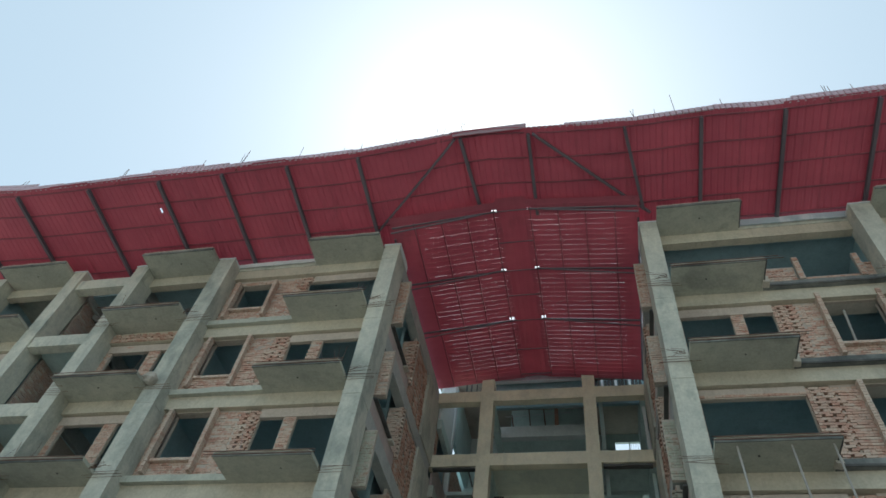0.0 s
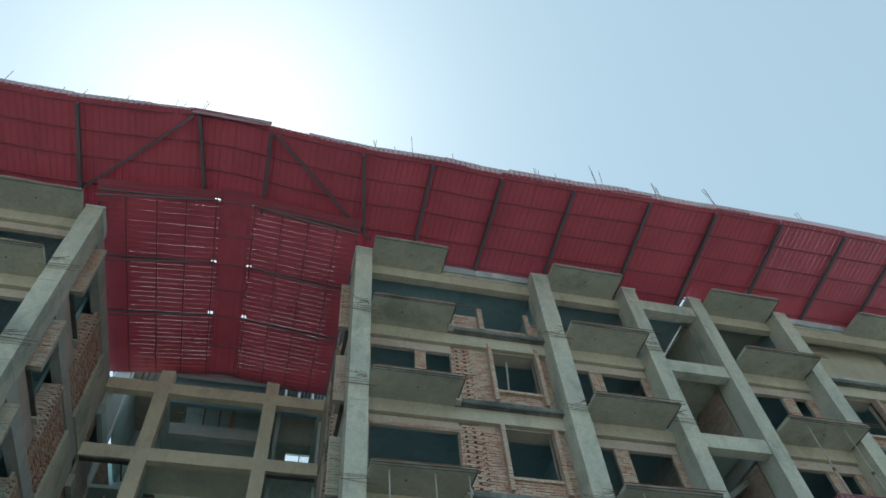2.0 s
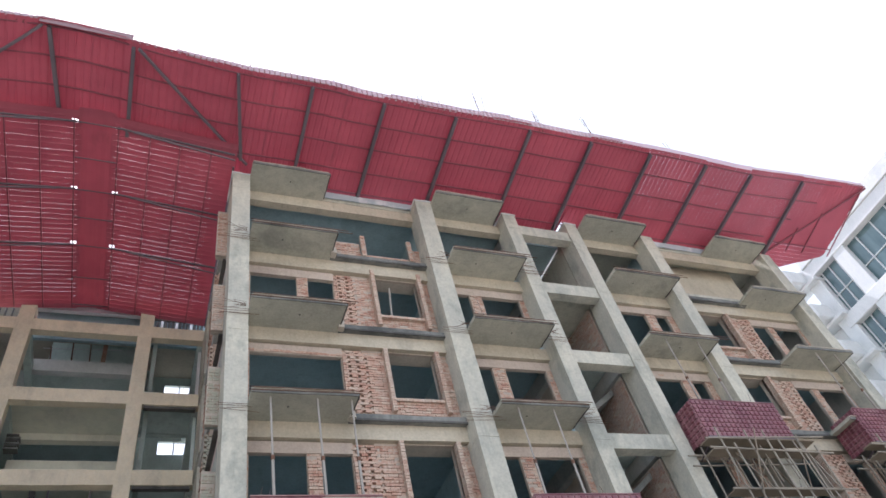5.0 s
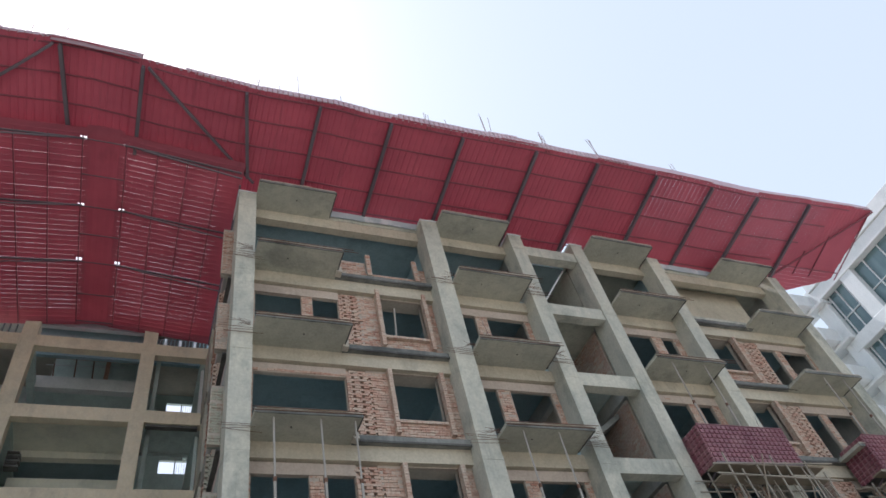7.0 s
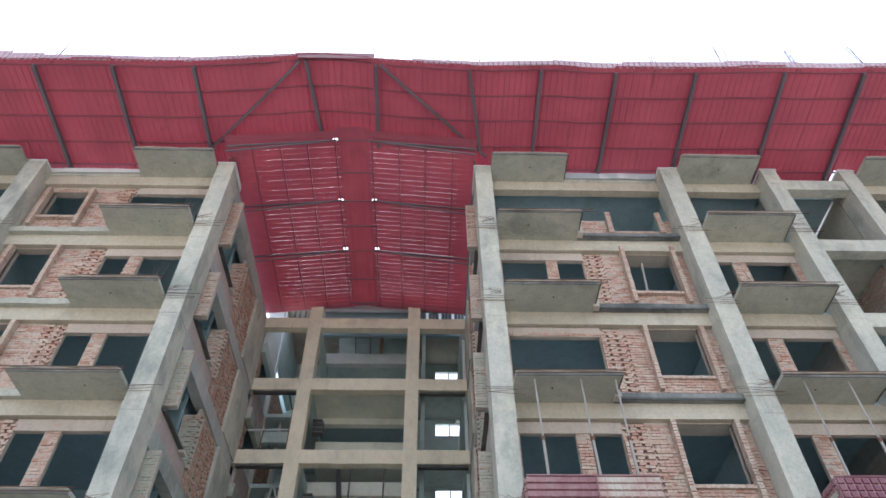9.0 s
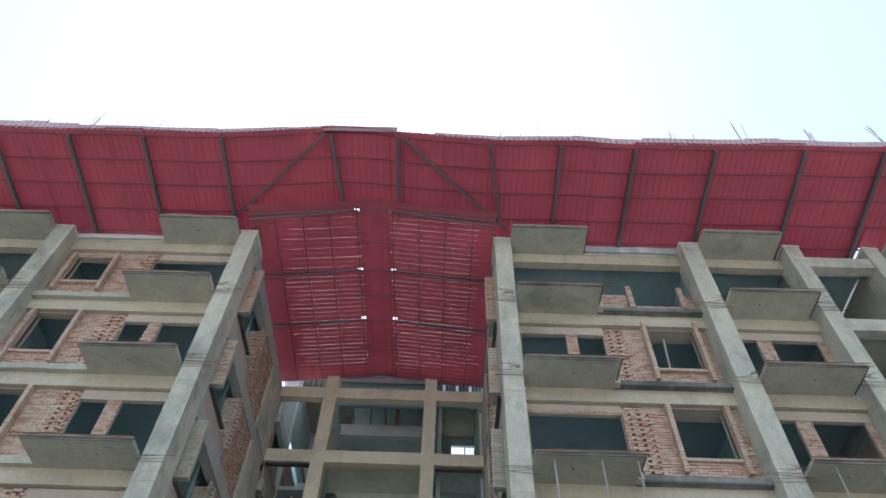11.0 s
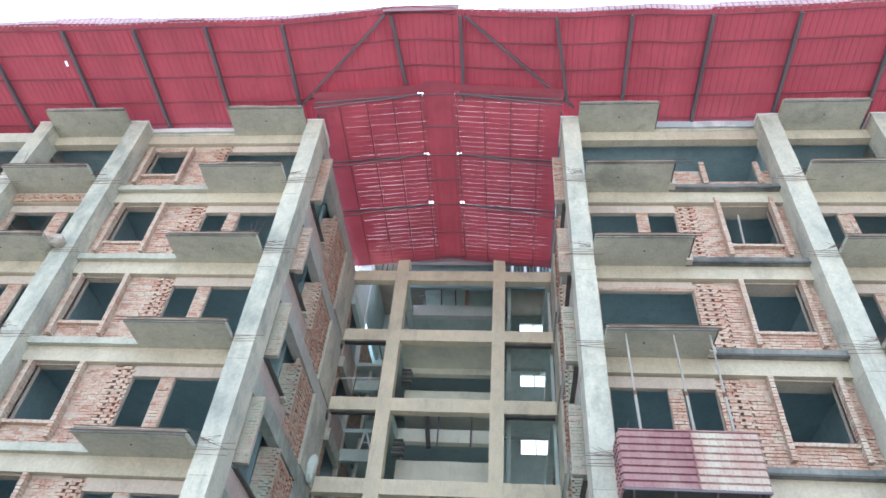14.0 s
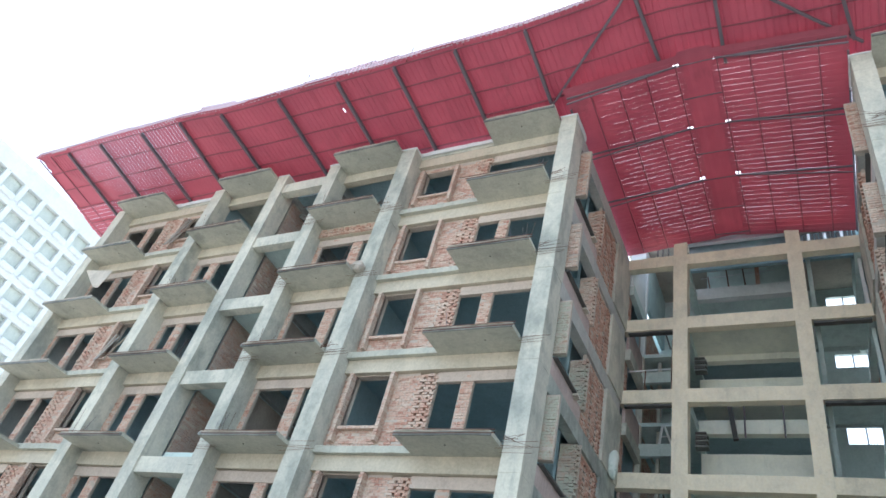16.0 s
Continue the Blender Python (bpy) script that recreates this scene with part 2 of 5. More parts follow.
def rough_block(x0, x1, y0, y1, z0, z1, cell=0.5, amount=0.012, seed=0):
    """A box cut into cells, its faces and arrises a little uneven."""
    bm = bmesh.new()
    box(bm, x0, x1, y0, y1, z0, z1)
    lo = Vector((min(x0, x1), min(y0, y1), min(z0, z1)))
    size = Vector((abs(x1 - x0), abs(y1 - y0), abs(z1 - z0)))
    for k in range(3):
        n = min(int(size[k] / cell), 60)
        for j in range(1, n + 1):
            co = lo.copy()
            co[k] += size[k] * j / (n + 1)
            no = Vector((0, 0, 0))
            no[k] = 1
            bmesh.ops.bisect_plane(bm, geom=bm.verts[:] + bm.edges[:] + bm.faces[:], plane_co=co, plane_no=no)
    for v in bm.verts:
        v.co += amount * noise.noise_vector(v.co * 2.1 + Vector((seed, 0, 0)))
    return bm


def rod(bm, a, b, r, sides=6):
    a, b = Vector(a), Vector(b)
    d = (b - a).normalized()
    u = d.orthogonal().normalized()
    w = d.cross(u)
    ring = [[bm.verts.new(p + r * (math.cos(2 * math.pi * k / sides) * u + math.sin(2 * math.pi * k / sides) * w)) for k in range(sides)] for p in (a, b)]
    for k in range(sides):
        bm.faces.new((ring[0][k], ring[0][(k + 1) % sides], ring[1][(k + 1) % sides], ring[1][k]))
    bm.faces.new(ring[0][::-1])
    bm.faces.new(ring[1])


def bar(a, b, r, sides=6):
    bm = bmesh.new()
    rod(bm, a, b, r, sides)
    return bm


def run(points, profile):
    """A section swept along a level run; profile: (across, up) pairs round the section."""
    bm = bmesh.new()
    rings = []
    for k, p in enumerate(points):
        p = Vector(p)
        d = Vector(points[min(k + 1, len(points) - 1)]) - Vector(points[max(k - 1, 0)])
        side = d.cross(Vector((0, 0, 1))).normalized()
        rings.append([bm.verts.new(p + side * a + Vector((0, 0, b))) for a, b in profile])
    n = len(profile)
    for r, q in zip(rings, rings[1:]):
        for k in range(n):
            bm.faces.new((r[k], r[(k + 1) % n], q[(k + 1) % n], q[k]))
    bm.faces.new(rings[0])
    bm.faces.new(rings[-1][::-1])
    bmesh.ops.recalc_face_normals(bm, faces=bm.faces[:])
    return bm


I_BEAM = [(-0.05, 0), (0.05, 0), (0.05, -0.015), (0.012, -0.015), (0.012, -0.13), (0.05, -0.13), (0.05, -0.145), (-0.05, -0.145), (-0.05, -0.13), (-0.012, -0.13), (-0.012, -0.015), (-0.05, -0.015)]
CHANNEL = [(-0.035, 0), (0.035, 0), (0.035, -0.10), (-0.035, -0.10)]
ANGLE = [(-0.022, 0), (0.022, 0), (0.022, -0.04), (-0.022, -0.04)]


# ---- the plan ----
XC = -2.13                      # middle of the recess
STOREY = 3.05
LEVEL = [-0.05, 2.95, 6.0, 9.05, 12.1, 15.15, 18.2, 21.25]   # soffits of the floor slabs
SLAB = 0.15
Y_SLAB, Y_COL, Y_WALL, Y_BACK, Y_FRAME = 0.0, 0.6, 1.12, 11.0, 8.1
# column faces, counted out from the middle of the recess
COLS = [(4.05, 4.60), (10.36, 10.96), (13.85, 14.38), (16.56, 17.08), (20.12, 20.70), (26.55, 27.12)]
TOP = LEVEL[-1]
SLABS = {1: ((4.60, 7.13), (10.96, 13.63), (17.22, 20.05), (23.6, 26.38)), -1: ((4.66, 7.28), (10.95, 13.83), (17.1, 20.05), (23.45, 26.6))}
# openings of the wide bay, from its inner column: door, side light, window
OPEN = {1: ((0.14, 1.48), (1.82, 2.60), (3.91, 5.35)), -1: ((0.20, 1.50), (1.88, 2.62), (4.08, 5.38))}
BEAM_DROP = 0.45

ground = bmesh.new()
size = 3000
vs = [ground.verts.new((x, y, 0)) for y in (-size, size) for x in (-size, size)]
ground.faces.new((vs[0], vs[1], vs[3], vs[2]))
tagged(mesh_object("ground", ground, EARTH), "dry trodden earth yard in front of the building", "ground", kind="structure")

CELL_U, CELL_Z, GAP = 0.245, 0.082, 0.013
UNIT = {}


def unit_brick(w):
    """One shared mesh for a brick of that width, its back to y = 0."""
    key = round(w, 3)
    if key not in UNIT:
        bm = bmesh.new()
        v = box(bm, -w / 2, w / 2, -0.05, 0.06, -(CELL_Z - GAP) / 2, (CELL_Z - GAP) / 2)
        for q in v:
            q.co.x += random.uniform(-0.003, 0.003)
        me = bpy.data.meshes.new("brick")
        bm.to_mesh(me)
        bm.free()
        me.materials.append(BRICK)
        UNIT[key] = me
    return UNIT[key]


def brick_wall(parent, origin, along, out, length, height, openings=(), toothed=(), name="brick_wall", single=False, label="", skin=None):
    """Coursed brickwork. origin: lower corner; along, out: unit vectors along and out of the wall; openings: (u0, u1, z0, z1);
    toothed: stretches (u0, u1) where every second header is left out."""
    o, a, n = Vector(origin), Vector(along), Vector(out)
    up = Vector((0, 0, 1))
    rnd = random.Random(int(abs(o.x * 31 + o.z * 7 + o.y * 13) * 10))
    holes = list(openings)
    # mortar bed, cut round the openings
    us = sorted({0.0, length, *[min(max(h[k], 0), length) for h in [*holes, *toothed] for k in (0, 1)]})
    zs = sorted({0.0, height, *[min(max(h[k], 0), height) for h in holes for k in (2, 3)]})
    bm = bmesh.new()
    def slab(b, u0, u1, z0, z1, d0, d1):
        c = [b.verts.new(o + a * u + n * d + up * z) for z in (z0, z1) for d in (d0, d1) for u in (u0, u1)]
        for f in ((0, 2, 3, 1), (4, 5, 7, 6), (0, 1, 5, 4), (2, 6, 7, 3), (0, 4, 6, 2), (1, 3, 7, 5)):
            b.faces.new([c[i] for i in f])
    for u0, u1 in zip(us, us[1:]):
        for z0, z1 in zip(zs, zs[1:]):
            um, zm = (u0 + u1) / 2, (z0 + z1) / 2
            if not any(h[0] < um < h[1] and h[2] < zm < h[3] for h in holes):
                back = any(t0 < um < t1 for t0, t1 in toothed)
                slab(bm, u0, u1, z0, z1, -0.11, -0.085 if back else -0.012)
    bmesh.ops.remove_doubles(bm, verts=bm.verts[:], dist=0.0005)
    bmesh.ops.recalc_face_normals(bm, faces=bm.faces[:])
    wall = part(name, bm, MORTAR, parent, label)
    rows = int(height / CELL_Z)
    joined = bmesh.new()
    made = 0
    yaw = math.atan2(a.y, a.x)
    flip = 0 if Vector((math.sin(yaw), -math.cos(yaw), 0)).dot(n) > 0 else math.pi
    for r in range(rows):
        z = (r + 0.5) * CELL_Z
        off = -0.5 * CELL_U if r % 2 else 0.0
        u = off
        while u < length:
            spans = [(max(u, 0), min(u + CELL_U, length))]
            u += CELL_U
            for h in holes:
                if h[2] < z < h[3]:
                    nxt = []
                    for s0, s1 in spans:
                        if s1 <= h[0] or s0 >= h[1]:
                            nxt.append((s0, s1))
                        else:
                            if s0 < h[0]:
                                nxt.append((s0, h[0]))
                            if s1 > h[1]:
                                nxt.append((h[1], s1))
                    spans = nxt
            for s0, s1 in spans:
                w = s1 - s0 - GAP
                if w < 0.04:
                    continue
                um = (s0 + s1) / 2
                proud = rnd.uniform(-0.014, 0.012)
                tooth = any(t0 < um < t1 for t0, t1 in toothed)
                if tooth and r % 2:
                    s1 = s0 + 0.72 * (s1 - s0)
                    w = s1 - s0 - GAP
                    um = (s0 + s1) / 2
                if tooth:
                    proud += 0.035
                if rnd.random() < 0.03:
                    proud += 0.02
                made += 1
                if single and made <= 300:
                    b = bpy.data.objects.new("brick", unit_brick(round(w * 50) / 50))
                    scene.collection.objects.link(b)
                    b.location = o + a * um + up * (z + rnd.uniform(-0.005, 0.005)) + n * proud
                    b.rotation_euler = (0, rnd.uniform(-0.02, 0.02), yaw + flip + rnd.uniform(-0.02, 0.02))
                    hang(b, wall)
                else:
                    zj, hj = z + rnd.uniform(-0.005, 0.005), (CELL_Z - GAP) / 2 + rnd.uniform(-0.004, 0.003)
                    slab(joined, um - w / 2 + rnd.uniform(0, 0.008), um + w / 2 - rnd.uniform(0, 0.008), zj - hj, zj + hj, -0.06, proud)
    if not joined.faces:
        joined.free()
    else:
        bmesh.ops.recalc_face_normals(joined, faces=joined.faces[:])
        tagged(part("brickwork", joined, skin or BRICK, wall), kind="stuff")
    return wall


def surround(parent, origin, along, out, u0, u1, z0, z1, proud=0.21, tail=0.26, sill=True, reveal=0.42, fins=(0, 1), mat=None, top=0.0):
    """Brick fins that frame an opening, with the sill between them."""
    o, a, n = Vector(origin), Vector(along), Vector(out)
    up = Vector((0, 0, 1))
    def piece(name, ua, ub, za, zb, d):
        bm = bmesh.new()
        rows = max(1, round((zb - za) / CELL_Z)) if name != "sill" else 1
        for k in range(rows):
            g = 0.014
            za_, zb_ = za + (zb - za) * k / rows + g / 2, za + (zb - za) * (k + 1) / rows - g / 2
            jd = d + random.uniform(-0.006, 0.006)
            pieces = [(ua, ub)]
            if name == "sill":
                m = max(1, round((ub - ua) / 0.13))
                pieces = [(ua + (ub - ua) * j / m + 0.004, ua + (ub - ua) * (j + 1) / m - 0.004) for j in range(m)]
            for pa, pb in pieces:
                dd = jd + random.uniform(-0.006, 0.006)
                c = [bm.verts.new(o + a * u + n * w + up * z) for z in (za_, zb_) for w in (-0.10, dd) for u in (pa, pb)]
                for f in ((0, 2, 3, 1), (4, 5, 7, 6), (0, 1, 5, 4), (2, 6, 7, 3), (0, 4, 6, 2), (1, 3, 7, 5)):
                    bm.faces.new([c[i] for i in f])
        bmesh.ops.recalc_face_normals(bm, faces=bm.faces[:])
        tagged(part(name, bm, mat or BRICK_LIMED, parent), kind="stuff")
    for k in fins:
        piece("window_jamb", *((u0 - 0.12, u0) if k == 0 else (u1, u1 + 0.12)), z0 - tail, z1 + top, proud)
    if sill:
        piece("sill", u0, u1, z0 - 0.1, z0, proud * 0.6)
    # plain reveals behind the brick fins, and the soffit of the head
    for ua, ub, za, zb, deep in ((u0 - 0.10, u0 - 0.004, z0, z1, 0.12), (u1 + 0.004, u1 + 0.10, z0, z1, 0.12), (u0 - 0.10, u1 + 0.10, z1 + 0.003, z1 + 0.10, reveal)):
        p, q = o + a * ua + up * za - n * 0.115, o + a * ub + up * zb - n * (0.115 + deep)
        part("reveal", block(p.x, q.x, p.y, q.y, p.z, q.z, 0), MORTAR if deep < 0.2 else REVEAL, parent)


def recess_side(w, s, i):
    """One storey of the wing's flank along the recess: beam, sill wall, open window with brick jambs, honeycomb brickwork, end pier."""
    X = lambda u: XC + s * u
    L, N = LEVEL[i], LEVEL[i + 1]
    top = i == 6
    u_in = COLS[0][0]
    xs = X(u_in + 0.06)
    along, out = (0, 1, 0), (-s, 0, 0)
    b0, b1 = (N - 0.70, N - 0.02) if top else (N - 1.05, N - 0.50)
    part("recess_beam", rough_block(X(u_in), X(u_in + 0.30), 1.36, Y_FRAME, b0, b1, 0.6, 0.016, i), CONCRETE if i > 3 else MOULDY, w)
    head = b0
    # plastered wall under the window, stained pink by brick dust
    z_sill = L + 0.08
    part("sill_wall", rough_block(X(u_in + 0.05), X(u_in + 0.25), 1.38, 4.25, L - 0.52, z_sill, 0.4, 0.014, i), DUSTY, w)
    part("recess_ledge", rough_block(X(u_in + 0.1), X(u_in - 0.07), 1.66, 3.68, z_sill, z_sill + 0.05, 0.3, 0.012, i), MOULD_SHADE, w)
    part("sill_stub", rough_block(X(u_in + 0.1), X(u_in - 0.10), 3.42, 3.70, z_sill - 0.07, z_sill, 0.2, 0.012, i), REVEAL, w)
    # near jamb: a brick fin standing out of the wall, its foot broken off short
    brick_wall(w, (X(u_in + 0.10), 1.60, z_sill + 0.12), (-s, 0, 0), (0, -1, 0), 0.40, head - z_sill - 0.14, name="window_jamb", skin=BRICK if i > 5 else BRICK_LIMED if i > 4 else BRICK_MOULD)
    part("jamb_back", rough_block(X(u_in + 0.08), X(u_in - 0.28), 1.70, 1.80, z_sill + 0.12, head - 0.02, 0.3, 0.012, i), REVEAL if i > 4 else MOULDY, w)
    # far jamb, seen end on through the opening
    brick_wall(w, (X(u_in + 0.52), 4.20, L - 0.02), (-s, 0, 0), (0, -1, 0), 0.60, head - L - (0.0 if i % 2 else 0.25), toothed=[(0.36, 0.60)], name="window_jamb", skin=BRICK if i > 5 else BRICK_LIMED if i > 4 else BRICK_MOULD)
    # honeycomb brickwork with putlog holes in two rows
    holes = [(c - 0.10, c + 0.10, 0.12 + 0.19 * k, 0.22 + 0.19 * k) for c in (0.85, 1.50) for k in range(12)]
    brick_wall(w, (xs, 4.32, L - 0.50), along, out, 2.0, head - L + 0.50, holes, toothed=[(1.62, 1.86)], label="brick wall of the recess with rows of putlog holes", skin=BRICK_RAW)
    part("recess_pier", rough_block(X(u_in - 0.05), X(u_in + 0.3), 6.32, Y_FRAME + 0.1, L - 0.5, head + 0.03, 0.7, 0.016, i), LIMED if i > 3 else MOULDY, w)
    brick_wall(w, (xs, Y_FRAME + 0.42, L + SLAB), along, out, 0.5, 1.5 if s < 0 else 2.4, name="brick_pier", skin=BRICK_RAW)
    brick_wall(w, (xs, 10.85, L + SLAB), along, out, 3.2, 2.4, label="brick wall beside the open stair")
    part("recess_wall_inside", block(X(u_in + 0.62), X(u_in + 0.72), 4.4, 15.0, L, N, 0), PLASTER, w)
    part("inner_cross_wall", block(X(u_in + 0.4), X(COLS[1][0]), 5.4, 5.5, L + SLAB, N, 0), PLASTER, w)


def wing(s, label):
    """One wing; s is +1 or -1, the side of the recess on which it stands."""
    X = lambda u: XC + s * u
    w = thing("building_wing", (X(15.6), 5, 0), label, "building")
    # columns
    for k, (u0, u1) in enumerate(COLS):
        deep = 1.45 if k in (0, 5) else 1.35
        top = TOP + 0.14 if k else TOP + 0.12
        part("column", rough_block(X(u0), X(u1), Y_COL, deep, 0, top, 0.75, 0.014, k), LIMED, w)
        if k in (0, 1, 2, 3):
            part("column_cap", rough_block(X(u0 - 0.03), X(u1 + 0.03), Y_COL - 0.03, deep + 0.1, top, top + 0.05, 0.3, 0.02, k), WHITE, w, "white cement cap with a ragged edge")
        if k == 0:
            # white plastic sheet hanging down the inner arris
            part("edge_sheet", rough_block(X(u0 - 0.035), X(u0 - 0.02), Y_COL + 0.03, deep + 0.2, top - 0.25, top + 0.03, 0.25, 0.03, 9), WHITE, w)
        for z in LEVEL[2:]:
            # construction joint: a slightly wider band at each floor
            part("joint_band", rough_block(X(u0 - 0.005), X(u1 + 0.005), Y_COL - 0.006, deep - 0.1, z - 0.62, z - 0.50, 0.3, 0.008, z), LIMED, w)
    # floors
    for z in LEVEL[1:]:
        roof = z > 21
        # floor plates stop at the stair shaft
        for ua, ub in ((COLS[0][0] + 0.1, COLS[2][1] - 0.1), (COLS[3][0] + 0.1, COLS[5][1] - 0.1)):
            # inside soffits take the shaded teal, the outer roof half a lit tone
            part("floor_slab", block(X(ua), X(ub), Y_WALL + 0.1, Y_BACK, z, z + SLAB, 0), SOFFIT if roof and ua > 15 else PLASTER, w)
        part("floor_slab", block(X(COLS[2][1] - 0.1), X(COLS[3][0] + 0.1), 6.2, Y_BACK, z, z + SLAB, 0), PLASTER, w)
        # beams between the columns
        for k in range(5):
            a, b = COLS[k][1] - 0.02, COLS[k + 1][0] + 0.02
            if k == 2:
                part("beam", rough_block(X(a), X(b), Y_COL + 0.06, Y_COL + 0.42, z - 0.86, z - 0.36, 0.8, 0.012, z), LIMED, w)
                if not roof:
                    part("beam", rough_block(X(a), X(b), 5.9, 6.2, z - 0.45, z, 0.8, 0.01, z), CONCRETE, w)
            else:
                part("beam", rough_block(X(a), X(b), Y_WALL, Y_WALL + 0.28, z - BEAM_DROP, z + 0.0, 0.8, 0.012, z + k), BEAM, w)
        if s < 0 and abs(z - 18.2) < 0.1:
            a, b = COLS[1][1], COLS[2][0]
            brick_wall(w, (X(a), Y_WALL - 0.03, z - 0.44), (s, 0, 0), (0, -1, 0), b - a, 0.40, (), [(0.1, b - a - 0.1)], label="honeycomb brick course in place of the beam")
        # balcony slabs
        for u0, u1 in SLABS[s]:
            bm = rough_block(X(u0), X(u1), Y_SLAB, Y_WALL + 0.2, z, z + 0.11, 0.45, 0.012, u0 + z)
            sl = part("balcony_slab", bm, SOFFIT, w)
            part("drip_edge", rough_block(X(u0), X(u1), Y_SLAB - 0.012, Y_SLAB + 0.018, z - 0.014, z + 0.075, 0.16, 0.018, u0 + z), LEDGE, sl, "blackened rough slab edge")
            # black disc on the soffit paints the dark of an open hole
            hx = X(u0 + (u1 - u0) * (0.45 + 0.1 * math.sin(u0 + z)))
            part("drain_hole_disc", bar((hx, 0.52, z - 0.016), (hx, 0.52, z + 0.02), 0.026, 8), MOULD_SHADE, sl)
            part("edge_lip", rough_block(X(u0 + 0.05), X(u1 - 0.05), Y_SLAB - 0.03, Y_SLAB + 0.03, z + 0.085, z + 0.115, 0.14, 0.026, u0 * 3 + z), REVEAL, sl, "ragged pale mortar lip")
            if s > 0:
                part("drip_edge", rough_block(X(u1) - 0.01, X(u1) + 0.02, Y_SLAB, Y_WALL - 0.1, z - 0.012, z + 0.08, 0.12, 0.02, u1 + z), MOULD_SHADE, sl)
        # ledges along the window walls
        for u0, u1 in ((SLABS[s][0][1], 10.36), (20.70, 24.0)):
            if roof:
                part("roof_kerb", rough_block(X(u0), X(u1), Y_WALL - 0.02, Y_WALL + 0.25, z + 0.005, z + 0.28, 0.6, 0.012, z), LIMED, w)
                part("roof_flashing", rough_block(X(u0 - 0.1), X(u1 + 0.2), Y_WALL - 0.10, Y_WALL - 0.06, z + 0.12, z + (0.42 if s > 0 else 0.32), 0.35, 0.022, z + u0), FLASHING if s > 0 else WHITE, w, "crumpled pale flashing sheet")
            else:
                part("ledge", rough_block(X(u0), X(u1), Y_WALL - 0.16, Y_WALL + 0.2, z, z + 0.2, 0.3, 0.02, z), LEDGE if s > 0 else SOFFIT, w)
                if s > 0:
                    part("drip_edge", rough_block(X(u0), X(u1), Y_WALL - 0.18, Y_WALL - 0.155, z - 0.01, z + 0.05, 0.12, 0.018, z + 5), MOULD_SHADE, w)
        if not roof and s > 0:
            # a lump of mortar left at the slab's outer end
            ue = SLABS[s][0][1]
            part("mortar_lump", rough_block(X(ue - 0.04), X(ue + 0.12), Y_WALL - 0.38, Y_WALL - 0.14, z - 0.06, z + 0.16, 0.08, 0.05, z + 3), REVEAL, w)
    # walls storey by storey
    for i in range(1, 7):
        z0, z1 = LEVEL[i] + SLAB, LEVEL[i + 1] - BEAM_DROP
        h = z1 - z0
        A, N = (s, 0, 0), (0, -1, 0)
        top_floor = i == 6
        near = i in (3, 4) if s > 0 else i == 5
        # wide bays: door and side light on the balcony, window in the outer part
        for flip_bay in (False, True):
            if not flip_bay:
                ua, ub = COLS[0][1], COLS[1][0]
            else:
                ua, ub = COLS[4][1], COLS[5][0]
            L = ub - ua
            def U(u, flip=flip_bay, length=L):
                return length - u if flip else u
            def span(u0, u1):
                return tuple(sorted((U(u0), U(u1))))
            og = (X(ua), Y_WALL + 0.15, z0)
            door_head = h - 0.34
            wide_open = i == 4
            ops = []
            if top_floor and flip_bay and s > 0:
                part("set_back_wall", rough_block(X(ua - 0.1), X(ub - 0.9), Y_WALL + 0.75, Y_WALL + 0.9, z0, LEVEL[7], 0.8, 0.01, 3), BEAM, w)
                part("low_wall", rough_block(X(ua), X(ub - 1.8), Y_WALL + 0.05, Y_WALL + 0.2, z0, z0 + 0.42, 0.6, 0.012, 4), LIMED, w)
                continue
            if top_floor and not flip_bay and s > 0:
                # only a low brick upstand with two stubs is built yet
                for q0_, q1_, hh in ((2.62, 3.66, 1.02), (3.66, 5.45, 0.52), (5.45, L, 1.02)):
                    a0, a1 = span(q0_, q1_)
                    brick_wall(w, (X(ua + a0), Y_WALL + 0.15, z0), A, N, a1 - a0, hh)
                for q in (3.66, 5.30):
                    b0, b1 = span(q, q + 0.16)
                    brick_wall(w, (X(ua + b0), Y_WALL + 0.0, z0 + 0.3), A, N, b1 - b0, 1.0, name="brick_stub")
                continue
            d0, d1 = span(*OPEN[s][0])
            e0, e1 = span(*OPEN[s][1])
            if not flip_bay and (wide_open and s > 0 or top_floor):
                f0, f1 = span(0.14, 2.60 if s > 0 else 2.78)
                ops.append((f0, f1, -0.1, door_head))
            else:
                ops += [(d0, d1, -0.1, door_head), (e0, e1, -0.1, door_head)]
            g0, g1 = span(*OPEN[s][2])
            sill, head = (0.85, 2.20) if top_floor else (0.75, 2.42)
            ops.append((g0, g1, sill, head))
            t0, t1 = span(OPEN[s][1][1] + 0.04, OPEN[s][1][1] + 0.60)
            brick_wall(w, og, A, N, L, h, ops, [(t0, t1)], single=near and not flip_bay,
                       label="rough red brick infill wall with mortar smears")
            surround(w, (X(ua), Y_WALL + 0.15, z0), A, N, g0, g1, sill, head, tail=0.48, reveal=0.42 if s > 0 else 0.14, top=0.22 if i == 5 and s > 0 and not flip_bay else 0.0)
            lin0, lin1 = span(0.02, 2.62)
            part("lintel", rough_block(X(ua + lin0), X(ua + lin1), Y_WALL + 0.12, Y_WALL + 0.26, z0 + door_head, z0 + h - 0.03, 0.5, 0.01, i), LINTEL, w)
